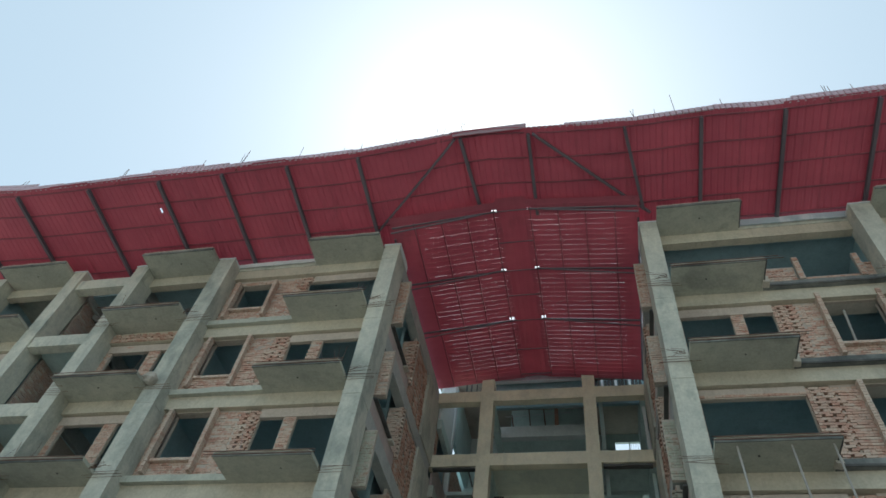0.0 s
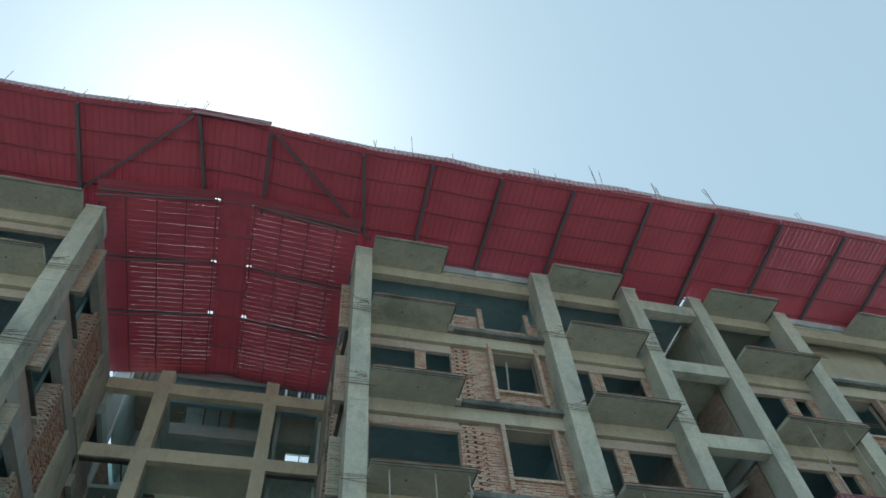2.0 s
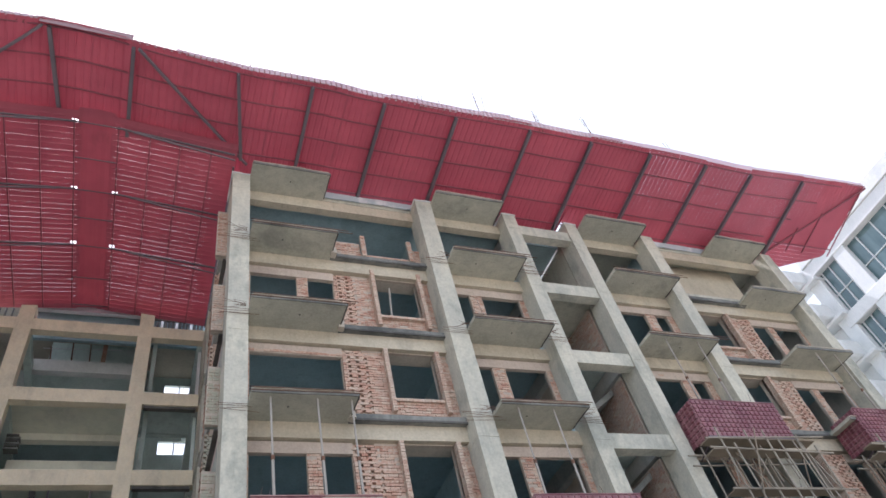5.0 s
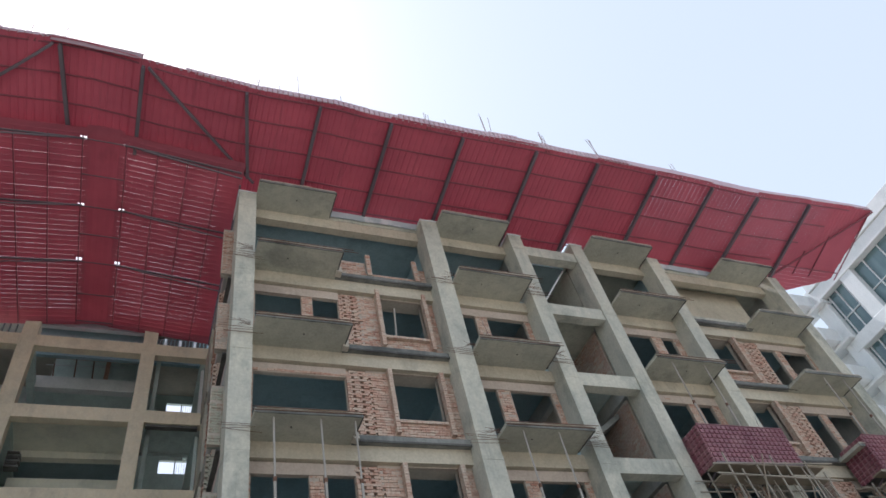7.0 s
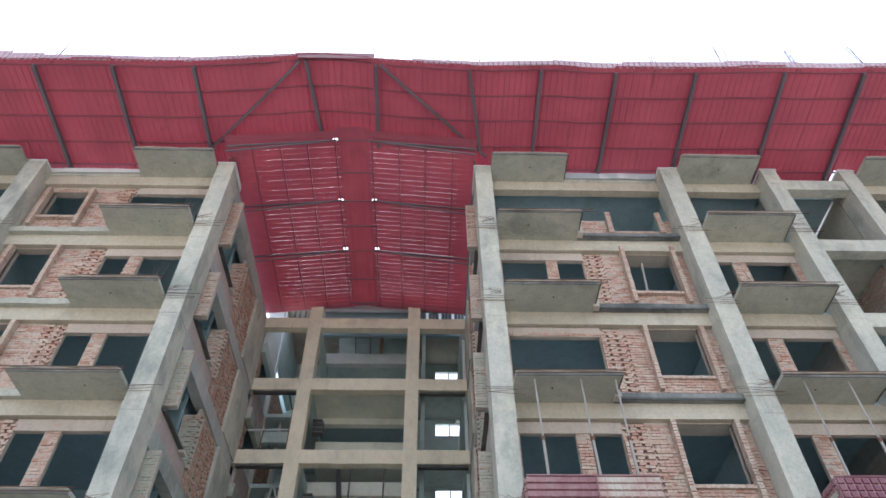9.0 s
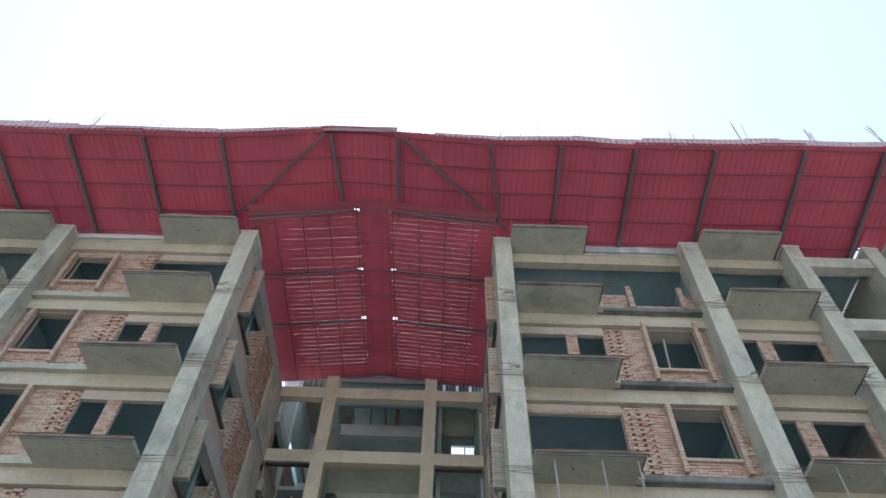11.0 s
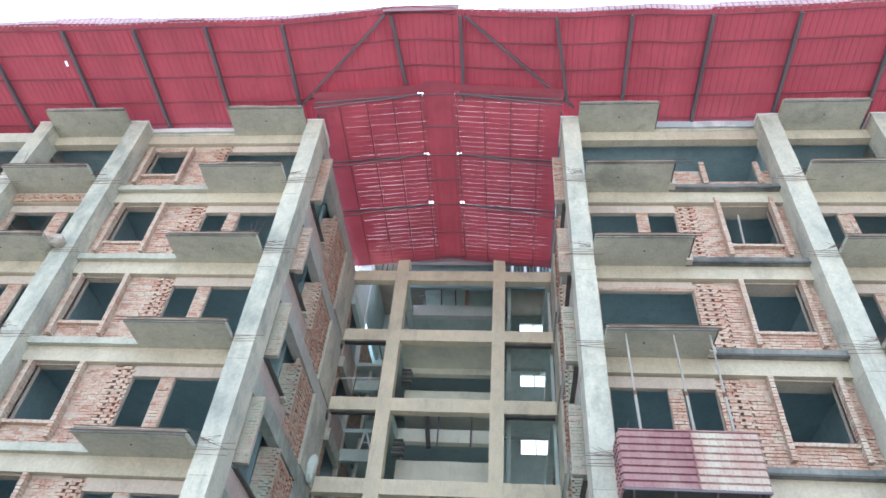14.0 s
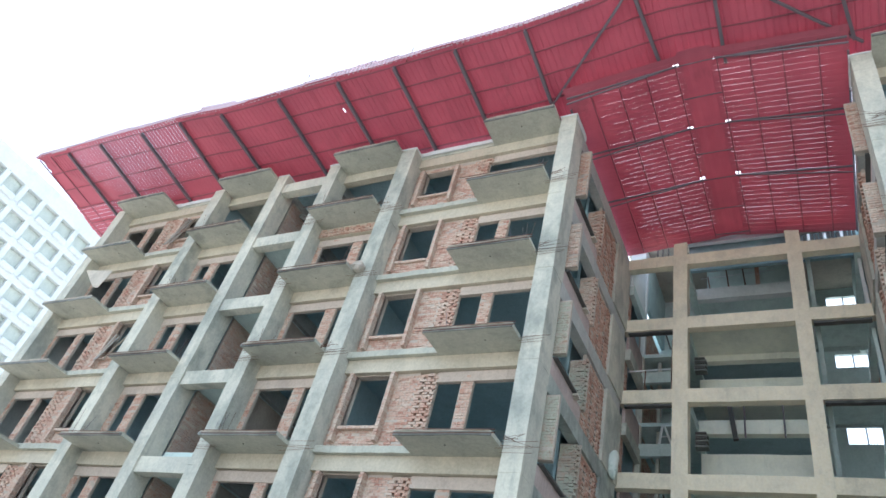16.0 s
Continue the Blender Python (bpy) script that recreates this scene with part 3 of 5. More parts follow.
        # narrow bays: two openings with a brick pier between
        for flip_bay in (False, True):
            ua, ub = (COLS[1][1], COLS[2][0]) if not flip_bay else (COLS[3][1], COLS[4][0])
            L = ub - ua
            def U(u, flip=flip_bay, length=L):
                return length - u if flip else u
            def span(u0, u1):
                return tuple(sorted((U(u0), U(u1))))
            if top_floor:
                if s < 0:
                    # still open, with one low brick stub
                    p0, p1 = span(0.28, 0.62)
                    brick_wall(w, (X(ua + p0), Y_WALL + 0.15, z0), A, N, p1 - p0, 1.15, name="brick_stub", skin=BRICK_LIMED)
                continue
            q0, q1 = span(0.30, 0.84)
            r0, r1 = span(1.28, 2.68)
            brick_wall(w, (X(ua), Y_WALL + 0.15, z0), A, N, L, h, [(q0, q1, -0.1, h - 0.34), (r0, r1, -0.1, h - 0.34)], single=False,
                       label="narrow brick piers between balcony openings")
            part("lintel", rough_block(X(ua + 0.02), X(ub - 0.02), Y_WALL + 0.12, Y_WALL + 0.26, z0 + h - 0.34, z0 + h - 0.03, 0.5, 0.01, i), LINTEL, w)
        # stair shaft: brick side walls and a sloping flight
        ua, ub = COLS[2][1], COLS[3][0]
        for u, n in ((ua - 0.02, s), (ub + 0.02, -s)):
            if i == 6 and n == -s and s > 0:
                part("shaft_wall", rough_block(X(u), X(u + 0.12), 1.4, 6.0, LEVEL[i] + 0.1, LEVEL[i + 1] - 0.5, 0.8, 0.012, i), SOFFIT, w)
                continue
            brick_wall(w, (X(u), 1.5, LEVEL[i] + 0.1), (0, 1, 0), (n, 0, 0), 4.4, 2.35, [(2.2, 3.1, -0.1, 2.05)] if n == s else (), label="stair shaft brick side wall", skin=BRICK_DUST)
            part("shaft_beam", block(X(u - s * n * 0.0), X(u) - n * 0.22, 1.4, 6.0, LEVEL[i + 1] - 0.5, LEVEL[i + 1], 0.01), CONCRETE, w)
        bm = bmesh.new()
        zl = LEVEL[i]
        um = (ua + ub) / 2
        for (y0, za, y1, zb, u0, u1) in ((3.0, zl + 0.1, 5.4, zl + 1.6, ua, um - 0.05), (5.4, zl + 1.6, 3.0, zl + STOREY, um + 0.05, ub)):
            v = [bm.verts.new((X(u), y, z + d)) for u in (u0, u1) for y, z in ((y0, za), (y1, zb)) for d in (0, 0.18)]
            for f in ((0, 2, 3, 1), (4, 5, 7, 6), (0, 4, 6, 2), (1, 3, 7, 5), (0, 1, 5, 4), (2, 6, 7, 3)):
                bm.faces.new([v[j] for j in f])
        box(bm, X(ua), X(ub), 5.4, 6.2, zl + 1.6, zl + 1.78)
        box(bm, X(ua), X(ub), 1.4, 3.0, zl + 0.0, zl + 0.15)
        bmesh.ops.recalc_face_normals(bm, faces=bm.faces[:])
        if i > 4 or s < 0:
            # closed floor over the shaft
            part("shaft_slab", rough_block(X(ua - 0.05), X(ub + 0.05), 1.55 if i == 6 else 1.0, 6.2, LEVEL[i + 1] - (0.25 if i == 6 else 0.58), LEVEL[i + 1] - (0.1 if i == 6 else 0.43), 0.8, 0.012, i), PLASTER if i == 6 else SOFFIT if s > 0 else GREY, w)
            part("shaft_back_wall", block(X(ua), X(ub), 6.05, 6.2, LEVEL[i], LEVEL[i + 1], 0), PLASTER, w)
        if i < 5 and s > 0 or i == 6 and s < 0:
            # front flight, rising outwards across the shaft
            fl = bmesh.new()
            v = [fl.verts.new((X(u), y, z + d)) for d in (0, 0.2) for u, z in ((14.25, zl + 0.585), (16.5, zl + 2.1)) for y in (2.0, 4.4)]
            for f in ((0, 1, 3, 2), (4, 6, 7, 5), (0, 2, 6, 4), (1, 5, 7, 3), (0, 4, 5, 1), (2, 3, 7, 6)):
                fl.faces.new([v[j] for j in f])
            bmesh.ops.recalc_face_normals(fl, faces=fl.faces[:])
            # the shaft's shade on this flight is put into its dark colour
            part("front_flight", fl, LEDGE, w)
        if i < 6:
            part("stair_flight", bm, GREY, w)
        else:
            bm.free()
        # partitions and back wall
        for u in (COLS[1][0] + 0.3, COLS[4][0] + 0.3):
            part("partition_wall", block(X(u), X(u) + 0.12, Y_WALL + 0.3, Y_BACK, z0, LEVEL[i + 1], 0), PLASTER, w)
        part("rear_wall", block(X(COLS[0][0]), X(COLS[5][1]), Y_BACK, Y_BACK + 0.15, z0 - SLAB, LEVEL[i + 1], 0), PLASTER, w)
        open_end = top_floor and s > 0
        if open_end:
            part("end_wall", block(X(COLS[5][1] - 0.2), X(COLS[5][1]), 1.3, Y_BACK, z0 + 1.25, LEVEL[i + 1], 0), CONCRETE, w)
        if not open_end:
            part("end_wall", block(X(COLS[5][1] - 0.2), X(COLS[5][1]), 2.2, Y_BACK, z0 - SLAB, LEVEL[i + 1], 0), CONCRETE, w)
            part("end_wall", block(X(COLS[5][1] - 0.2), X(COLS[5][1]), 1.3, 2.2, z0 + (0.75 if s < 0 else 0.95), LEVEL[i + 1], 0), CONCRETE, w)
        recess_side(w, s, i)
    return w


wing(1, "unfinished concrete frame wing with red brick infill walls")
wing(-1, "unfinished concrete frame wing with red brick infill walls")


# ---- link block behind the recess ----
def link_block():
    b = thing("link_block", (XC, Y_FRAME, 0), "open concrete frame block joining the two wings", "building")
    u_in = COLS[0][0]
    rear, y_mid = 14.9, 10.6
    roof, low = TOP + STOREY, TOP + 1.42
    cols = ((-2.31, -1.80), (1.70, 2.19))
    for u0, u1 in cols:
        part("column", rough_block(XC + u0, XC + u1, Y_FRAME, Y_FRAME + 0.5, 0, TOP + 0.62, 0.6, 0.016, u0), LINK, b)
        part("column", rough_block(XC + u0, XC + u1, rear - 0.4, rear, 0, roof, 0.9, 0.01, u0), GREY, b)
    for k, z in enumerate(LEVEL[1:]):
        for a, c in ((-u_in - 0.05, -2.30), (-1.81, 1.71), (2.18, u_in)):
            part("beam", rough_block(XC + a, XC + c, Y_FRAME + 0.03, Y_FRAME + 0.35, z - 0.53, z - 0.01, 0.5, 0.018, z + a), LINK, b)
        for a in (-2.1, 1.8, u_in - 0.2):
            part("cross_beam", rough_block(XC + a, XC + a + 0.25, Y_FRAME + 0.3, rear, z - 0.45, z - 0.05, 0.8, 0.012, z), GREY, b)
        # beam behind the front bay, and the floor plates before and behind it
        # light on the inner beams is put into WHITE and PALE
        part("inner_beam", rough_block(XC - 1.9, XC + 1.78, y_mid, y_mid + 0.3, z - 0.36, z + 0.18, 0.6, 0.016, z), WHITE if z > 21 else PALE, b)
        if z < 21 and abs(z - 15.15) > 0.1:
            part("floor_slab", rough_block(XC - 1.9, XC + 1.7, Y_FRAME + 0.3, y_mid, z - 0.1, z + 0.05, 0.8, 0.01, z), PALE, b)
        part("floor_slab", rough_block(XC - 1.9, XC + 1.78, y_mid + 0.3, rear, z - 0.24, z - 0.10, 0.8, 0.012, z), GREY if z > 21 else PLASTER, b)
        if z < 21:
            part("floor_slab", block(XC - u_in, XC - 2.1, y_mid, rear, z - 0.05, z + 0.1, 0), GREY, b)
            part("floor_slab", rough_block(XC + 2.1, XC + u_in, Y_FRAME + 0.35, 10.4, z - 0.12, z + 0.03, 0.8, 0.01, z), GREY, b)
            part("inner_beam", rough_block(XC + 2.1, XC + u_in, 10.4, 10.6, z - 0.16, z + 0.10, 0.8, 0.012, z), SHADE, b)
        # near-black boards under the outer beams
        if k in (5, 4):
            part("dark_board", rough_block(XC + 2.24, XC + 3.95, Y_FRAME + 0.10, Y_FRAME + 0.30, z - 0.62, z - 0.53, 0.3, 0.016, z), MOULD_SHADE, b)
            part("dark_board", rough_block(XC - 3.95, XC - 2.35, Y_FRAME + 0.10, Y_FRAME + 0.30, z - 0.60, z - 0.53, 0.3, 0.016, z + 1), MOULD_SHADE, b)
    # set-back storey over the roof level
    part("roof_beam", rough_block(XC - 1.95, XC + 1.80, 8.72, 8.9, TOP + 1.04, TOP + 1.30, 0.5, 0.012, 2), WHITE, b)
    part("roof_wall", rough_block(XC - 1.95, XC + u_in + 0.2, 9.3, 9.45, TOP + 0.1, low - 0.02, 0.8, 0.01, 1), PLASTER, b)
    part("roof_sill", rough_block(XC - 1.80, XC + 1.70, 8.6, 8.9, TOP + 0.02, TOP + 0.28, 0.4, 0.015, 4), LIMED, b)
    # black blocks, every fourth one pale to stand for specks of sky
    for k in range(13):
        u = 2.3 + 0.135 * k
        part("speck_block", rough_block(XC + u, XC + u + 0.09, 8.5, 8.7, TOP + 0.02, TOP + 0.62 + 0.05 * (k % 3 == 1), 0.2, 0.012, k), GALV if k % 4 == 1 else MOULD_SHADE, b)
    for u, w in ((-3.05, 0.05), (-2.85, 0.05), (-2.62, 0.04)):
        part("roof_post", rough_block(XC + u, XC + u + w, 8.5, 8.56, TOP, TOP + 0.75, 0.3, 0.006, u), MOULD_SHADE, b)
    part("roof_pier", rough_block(XC - 4.0, XC - 3.48, 8.5, 8.75, TOP, TOP + 0.9, 0.3, 0.012, 7), WHITE, b)
    part("upper_roof", block(XC - u_in - 0.9, XC - 2.30, 10.9, rear + 0.15, roof, roof + 0.15, 0), REVEAL, b)
    part("upper_roof", block(XC - 2.30, XC + u_in + 0.2, 10.6, rear + 0.15, roof, roof + 0.15, 0), REVEAL, b)
    # low cover with step and side, added to keep sky light off the wall strip
    part("low_light_cover", block(XC - 2.30, XC + u_in + 0.2, 8.46, 10.75, low, low + 0.15, 0), REVEAL, b)
    part("light_cover_step", block(XC - 2.30, XC + u_in + 0.2, 10.6, 10.75, low + 0.15, roof, 0), REVEAL, b)
    part("light_cover_side", block(XC + u_in, XC + u_in + 0.15, 9.45, 10.6, TOP + 0.2, low, 0), GREY, b)
    for sgn in (-1, 1):
        part("upper_side_wall", block(XC + sgn * u_in, XC + sgn * (u_in + 0.15), 11.0 if sgn < 0 else 10.6, rear, TOP + 0.2, roof, 0), GREY, b)
    for i in range(1, 8):
        z0 = LEVEL[i]
        z1 = LEVEL[i + 1] if i < 7 else roof
        y = rear
        # rear wall with an open window in the outer bays
        for sgn in (-1, 1):
            ua, ub = 1.7, u_in + 0.8
            w0, w1 = (2.92, 4.10) if sgn > 0 else (2.75, 3.15)
            s0, s1 = ((z0 + (1.52 if i < 6 else 1.92), z0 + 2.58)) if sgn > 0 else (z0 + 1.75, z0 + 2.0)
            for (p, q, r, t) in ((ua, w0, z0, z1), (w1, ub, z0, z1), (w0, w1, z0, s0), (w0, w1, s1, z1)):
                part("rear_wall", block(XC + sgn * p, XC + sgn * q, y, y + 0.15, r, t, 0), GREY, b)
            if sgn > 0:
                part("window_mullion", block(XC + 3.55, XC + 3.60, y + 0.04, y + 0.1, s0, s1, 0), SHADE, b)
                for k in range(4):
                    part("grille_bar", bar((XC + 3.66 + 0.1 * k, y + 0.08, s0), (XC + 3.66 + 0.1 * k, y + 0.08, s1), 0.008, 4), STEEL, b)
        if i == 4:
            for p, q, r, t in ((-1.7, -1.5, z0, z1), (0.2, 1.7, z0, z1), (-1.5, 0.2, z0, z0 + 2.25), (-1.5, 0.2, z0 + 2.75, z1)):
                part("rear_wall", block(XC + p, XC + q, y, y + 0.15, r, t, 0), GREY, b)
        else:
            # middle bay takes its shade from a darker colour than the outer bays
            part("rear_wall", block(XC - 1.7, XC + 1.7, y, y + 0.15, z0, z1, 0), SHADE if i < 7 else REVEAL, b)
        if i == 7:
            for u, h in ((-1.35, 0.9), (-0.62, 1.25), (0.02, 1.15)):
                part("thin_post", bar((XC + u, 10.72, z0 + 0.15), (XC + u - 0.08, 10.72, z0 + h), 0.028), RUST, b)
            part("wood_post", rough_block(XC + 0.40, XC + 0.56, 10.68, 10.8, z0 + 0.15, z0 + 1.5, 0.3, 0.01, 3), BRICK_RAW, b)
            part("hand_rail", bar((XC - 1.7, 10.72, z0 + 0.82), (XC + 1.1, 10.72, z0 + 0.95), 0.016), GALV, b)
            part("parapet_wall", rough_block(XC - 1.7, XC + 1.7, 12.4, 12.52, z0, z0 + 2.6, 0.6, 0.014, 2), GREY, b)
            continue
        # half landing of the stair in the middle bay
        if i < 6:
            part("landing", rough_block(XC - 1.85, XC + 1.78, 10.95, 13.2, z0 + 1.25, z0 + 1.4, 0.8, 0.012, i), PALE, b)
            part("landing_wall", rough_block(XC - 1.85, XC + 1.78, 10.95, 11.07, z0 + 1.4, z0 + 2.1, 0.5, 0.014, i), PALE, b)
            for k in range(6):
                part("brick_corbel", rough_block(XC - 1.84, XC - 1.42 - 0.06 * (k % 2), 9.7, 10.0, z0 + 1.72 + 0.1 * k, z0 + 1.79 + 0.1 * k, 0.2, 0.01, i + k), MOULD_SHADE if k % 2 else LEDGE, b)
        # outer bay beside the wing: flank panel over a raked beam, open below
        x0 = XC - u_in
        # in the top storey the skylight is put into white panel and post colours
        part("flank_panel", rough_block(x0 - 0.02, x0 + 0.08, Y_FRAME + 0.36, y_mid, z0 + 1.95, z1 - 0.02 if i < 6 else z1 + 1.5, 0.6, 0.014, i), WHITE if i == 6 else DUSTY, b)
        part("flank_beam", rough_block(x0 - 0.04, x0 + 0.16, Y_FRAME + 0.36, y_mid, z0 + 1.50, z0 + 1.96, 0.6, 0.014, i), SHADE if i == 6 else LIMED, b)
        part("flank_post", rough_block(x0 - 0.04, x0 + 0.14, y_mid, y_mid + 0.22, z0, z1 if i < 6 else z1 + 1.5, 0.6, 0.012, i), WHITE if i == 6 else LIMED, b)
        if i < 6:
            part("landing_beam", rough_block(x0 + 0.1, XC - 2.2, y_mid - 0.15, y_mid + 0.05, z0 + 1.75, z0 + 2.22, 0.6, 0.014, i), GREY, b)
            part("inner_post", rough_block(XC - 3.42, XC - 3.30, 10.9, 11.1, z0, z1 - 0.1, 0.6, 0.012, i), LIMED, b)
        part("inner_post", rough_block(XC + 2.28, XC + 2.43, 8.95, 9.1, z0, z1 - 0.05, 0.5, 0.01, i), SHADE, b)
        part("inner_post", rough_block(XC + 3.92, XC + 4.03, 8.9, 9.05, z0, z1 - 0.05, 0.5, 0.01, i), WHITE if i == 6 else GREY, b)
        if i in (3, 5):
            part("rail", bar((XC - 3.95, 8.5, z0 + 1.0), (XC - 2.35, 8.5, z0 + 1.04), 0.022), GALV, b)
            for u in (-3.35, -2.42):
                part("rail_post", bar((XC + u, 8.5, z0), (XC + u + 0.03, 8.5, z0 + (1.0 if u < -3 else 2.3)), 0.022), RUST, b)
            part("brace", bar((XC - 2.62, 8.5, z1 - 0.55), (XC - 2.45, 8.5, z1 - 1.15), 0.03), MOULD_SHADE, b)
        if i == 4:
            part("thin_post", bar((XC - 0.60, 10.3, z1 - 0.75), (XC - 0.80, 10.3, z1 + 0.9), 0.12, 4), MOULD_SHADE, b)
            for u in (-0.3, 0.95):
                part("thin_post", bar((XC + u, 10.4, z1 - 0.6), (XC + u, 10.4, z1 + 0.9), 0.03), STEEL, b)
    return b


link_block()


# ---- red sheet roof canopy ----
Y_EAVE, Y_IN = -2.75, 1.75
U_ENDS = {-1: 30.45, 1: 31.4}   # half lengths of the canopy, from the middle of the recess
Z_IN = 21.80


def hump(x, at, wide):
    return math.exp(-((x - at) / wide) ** 2)


def ramp_up(x, a, b):
    k = min(1.0, max(0.0, (x - a) / (b - a)))
    return k * k * (3 - 2 * k)


X_RIDGE = -2.95                 # ridge of the low gable over the recess


def z_eave(x):
    """The front edge sags and rises along its run, with a low gable over the recess and a lift at both ends."""
    z = 22.03 + 0.025 * math.sin(x * 1.1)
    z += 0.55 * max(0.0, 1 - abs(x - X_RIDGE) / 4.6) + 0.12 * (ramp_up(x, -4.3, -3.8) - ramp_up(x, -1.6, -1.45))
    z += 0.20 * hump(x, 4.0, 1.2) + 0.26 * hump(x, 11.4, 2.7) + 0.36 * ramp_up(x, 12.5, 15.5) + 0.65 * ramp_up(x, 21.5, 29)
    return z + 0.36 * ramp_up(-x, 19.5, 23.5) + 0.08 * ramp_up(-x, 25, 31)


def z_sheet(x, y):
    k = min(1.0, max(0.0, (y - Y_IN) / (Y_EAVE - Y_IN)))
    zin = Z_IN + 0.40 * max(0.0, 1 - abs(x - X_RIDGE) / 4.6)
    return zin + (z_eave(x) - zin) * k


def sheet(x0, x1, y_front, y_back, lift=0.0, pitch=0.21, rib=0.017, steps=4, taper=0.0, thick=0.006, reach=0.7):
    """A ribbed sheet, ribs running front to back, 1 mm thick in effect but closed at its edges."""
    bm = bmesh.new()
    n = max(1, round((x1 - x0) / pitch))
    cols = []
    for k in range(n):
        b = x0 + (x1 - x0) * k / n
        p = (x1 - x0) / n
        cols += [(b, 0), (b + 0.62 * p, 0), (b + 0.70 * p, rib), (b + 0.90 * p, rib)]
    cols.append((x1, 0))
    grid = []
    for j in range(steps + 1):
        row = []
        for x, r in cols:
            yf = y_front(x) if callable(y_front) else y_front
            yb = y_back(x) if callable(y_back) else y_back
            y = yf + (yb - yf) * j / steps
            xt = x - taper * max(0.0, 1 - j / steps / reach) ** 0.5 * (x - x0) / (x1 - x0)
            row.append(bm.verts.new((xt, y, z_sheet(x, y) + r + lift)))
        grid.append(row)
    for j in range(steps):
        for k in range(len(cols) - 1):
            bm.faces.new((grid[j][k], grid[j + 1][k], grid[j + 1][k + 1], grid[j][k + 1]))
    ext = bmesh.ops.extrude_face_region(bm, geom=bm.faces[:])
    for v in ext["geom"]:
        if isinstance(v, bmesh.types.BMVert):
            v.co.z += thick
    bmesh.ops.recalc_face_normals(bm, faces=bm.faces[:])
    return bm


def tile_sheet(o, a, d, width, height, n=None, rows=None, depth=0.04, seam=0.0):
    """A pressed tile-form sheet: o upper corner, a along, height downwards, d outwards. Proud pans between sunk joints."""
    o, a, d = Vector(o), Vector(a).normalized(), Vector(d).normalized()
    n = n or max(2, round(width / 0.175))
    rows = rows or max(1, round(height / 0.15))
    bm = bmesh.new()
    us = [(k + f) / n for k in range(n) for f in (0.0, 0.09, 0.17, 0.83, 0.91)] + [1.0]
    hu = [h for k in range(n) for h in (seam, seam, 1, 1, seam)] + [seam]
    vs_ = [(k + f) / rows for k in range(rows) for f in (0.0, 0.13, 0.22, 0.94)] + [1.0]
    hv = [h for k in range(rows) for h in (0, 0, 0.75, 1.15)] + [0]
    grid = [[bm.verts.new(o + a * (width * u) + d * (depth * min(p, q)) + Vector((0, 0, -height * v))) for u, p in zip(us, hu)] for v, q in zip(vs_, hv)]
    for j in range(len(vs_) - 1):
        for k in range(len(us) - 1):
            f = bm.faces.new((grid[j][k], grid[j + 1][k], grid[j + 1][k + 1], grid[j][k + 1]))
            if max(min(hu[x], hv[y]) for x in (k, k + 1) for y in (j, j + 1)) == 0:
                f.material_index = 1
    ext = bmesh.ops.extrude_face_region(bm, geom=bm.faces[:])
    for v in ext["geom"]:
        if isinstance(v, bmesh.types.BMVert):
            v.co -= d * 0.008
    bmesh.ops.recalc_face_normals(bm, faces=bm.faces[:])
    return bm


def tile_part(name, bm, mat, joint, parent, label=""):
    ob = part(name, bm, mat, parent, label)
    ob.data.materials.append(joint)
    return ob


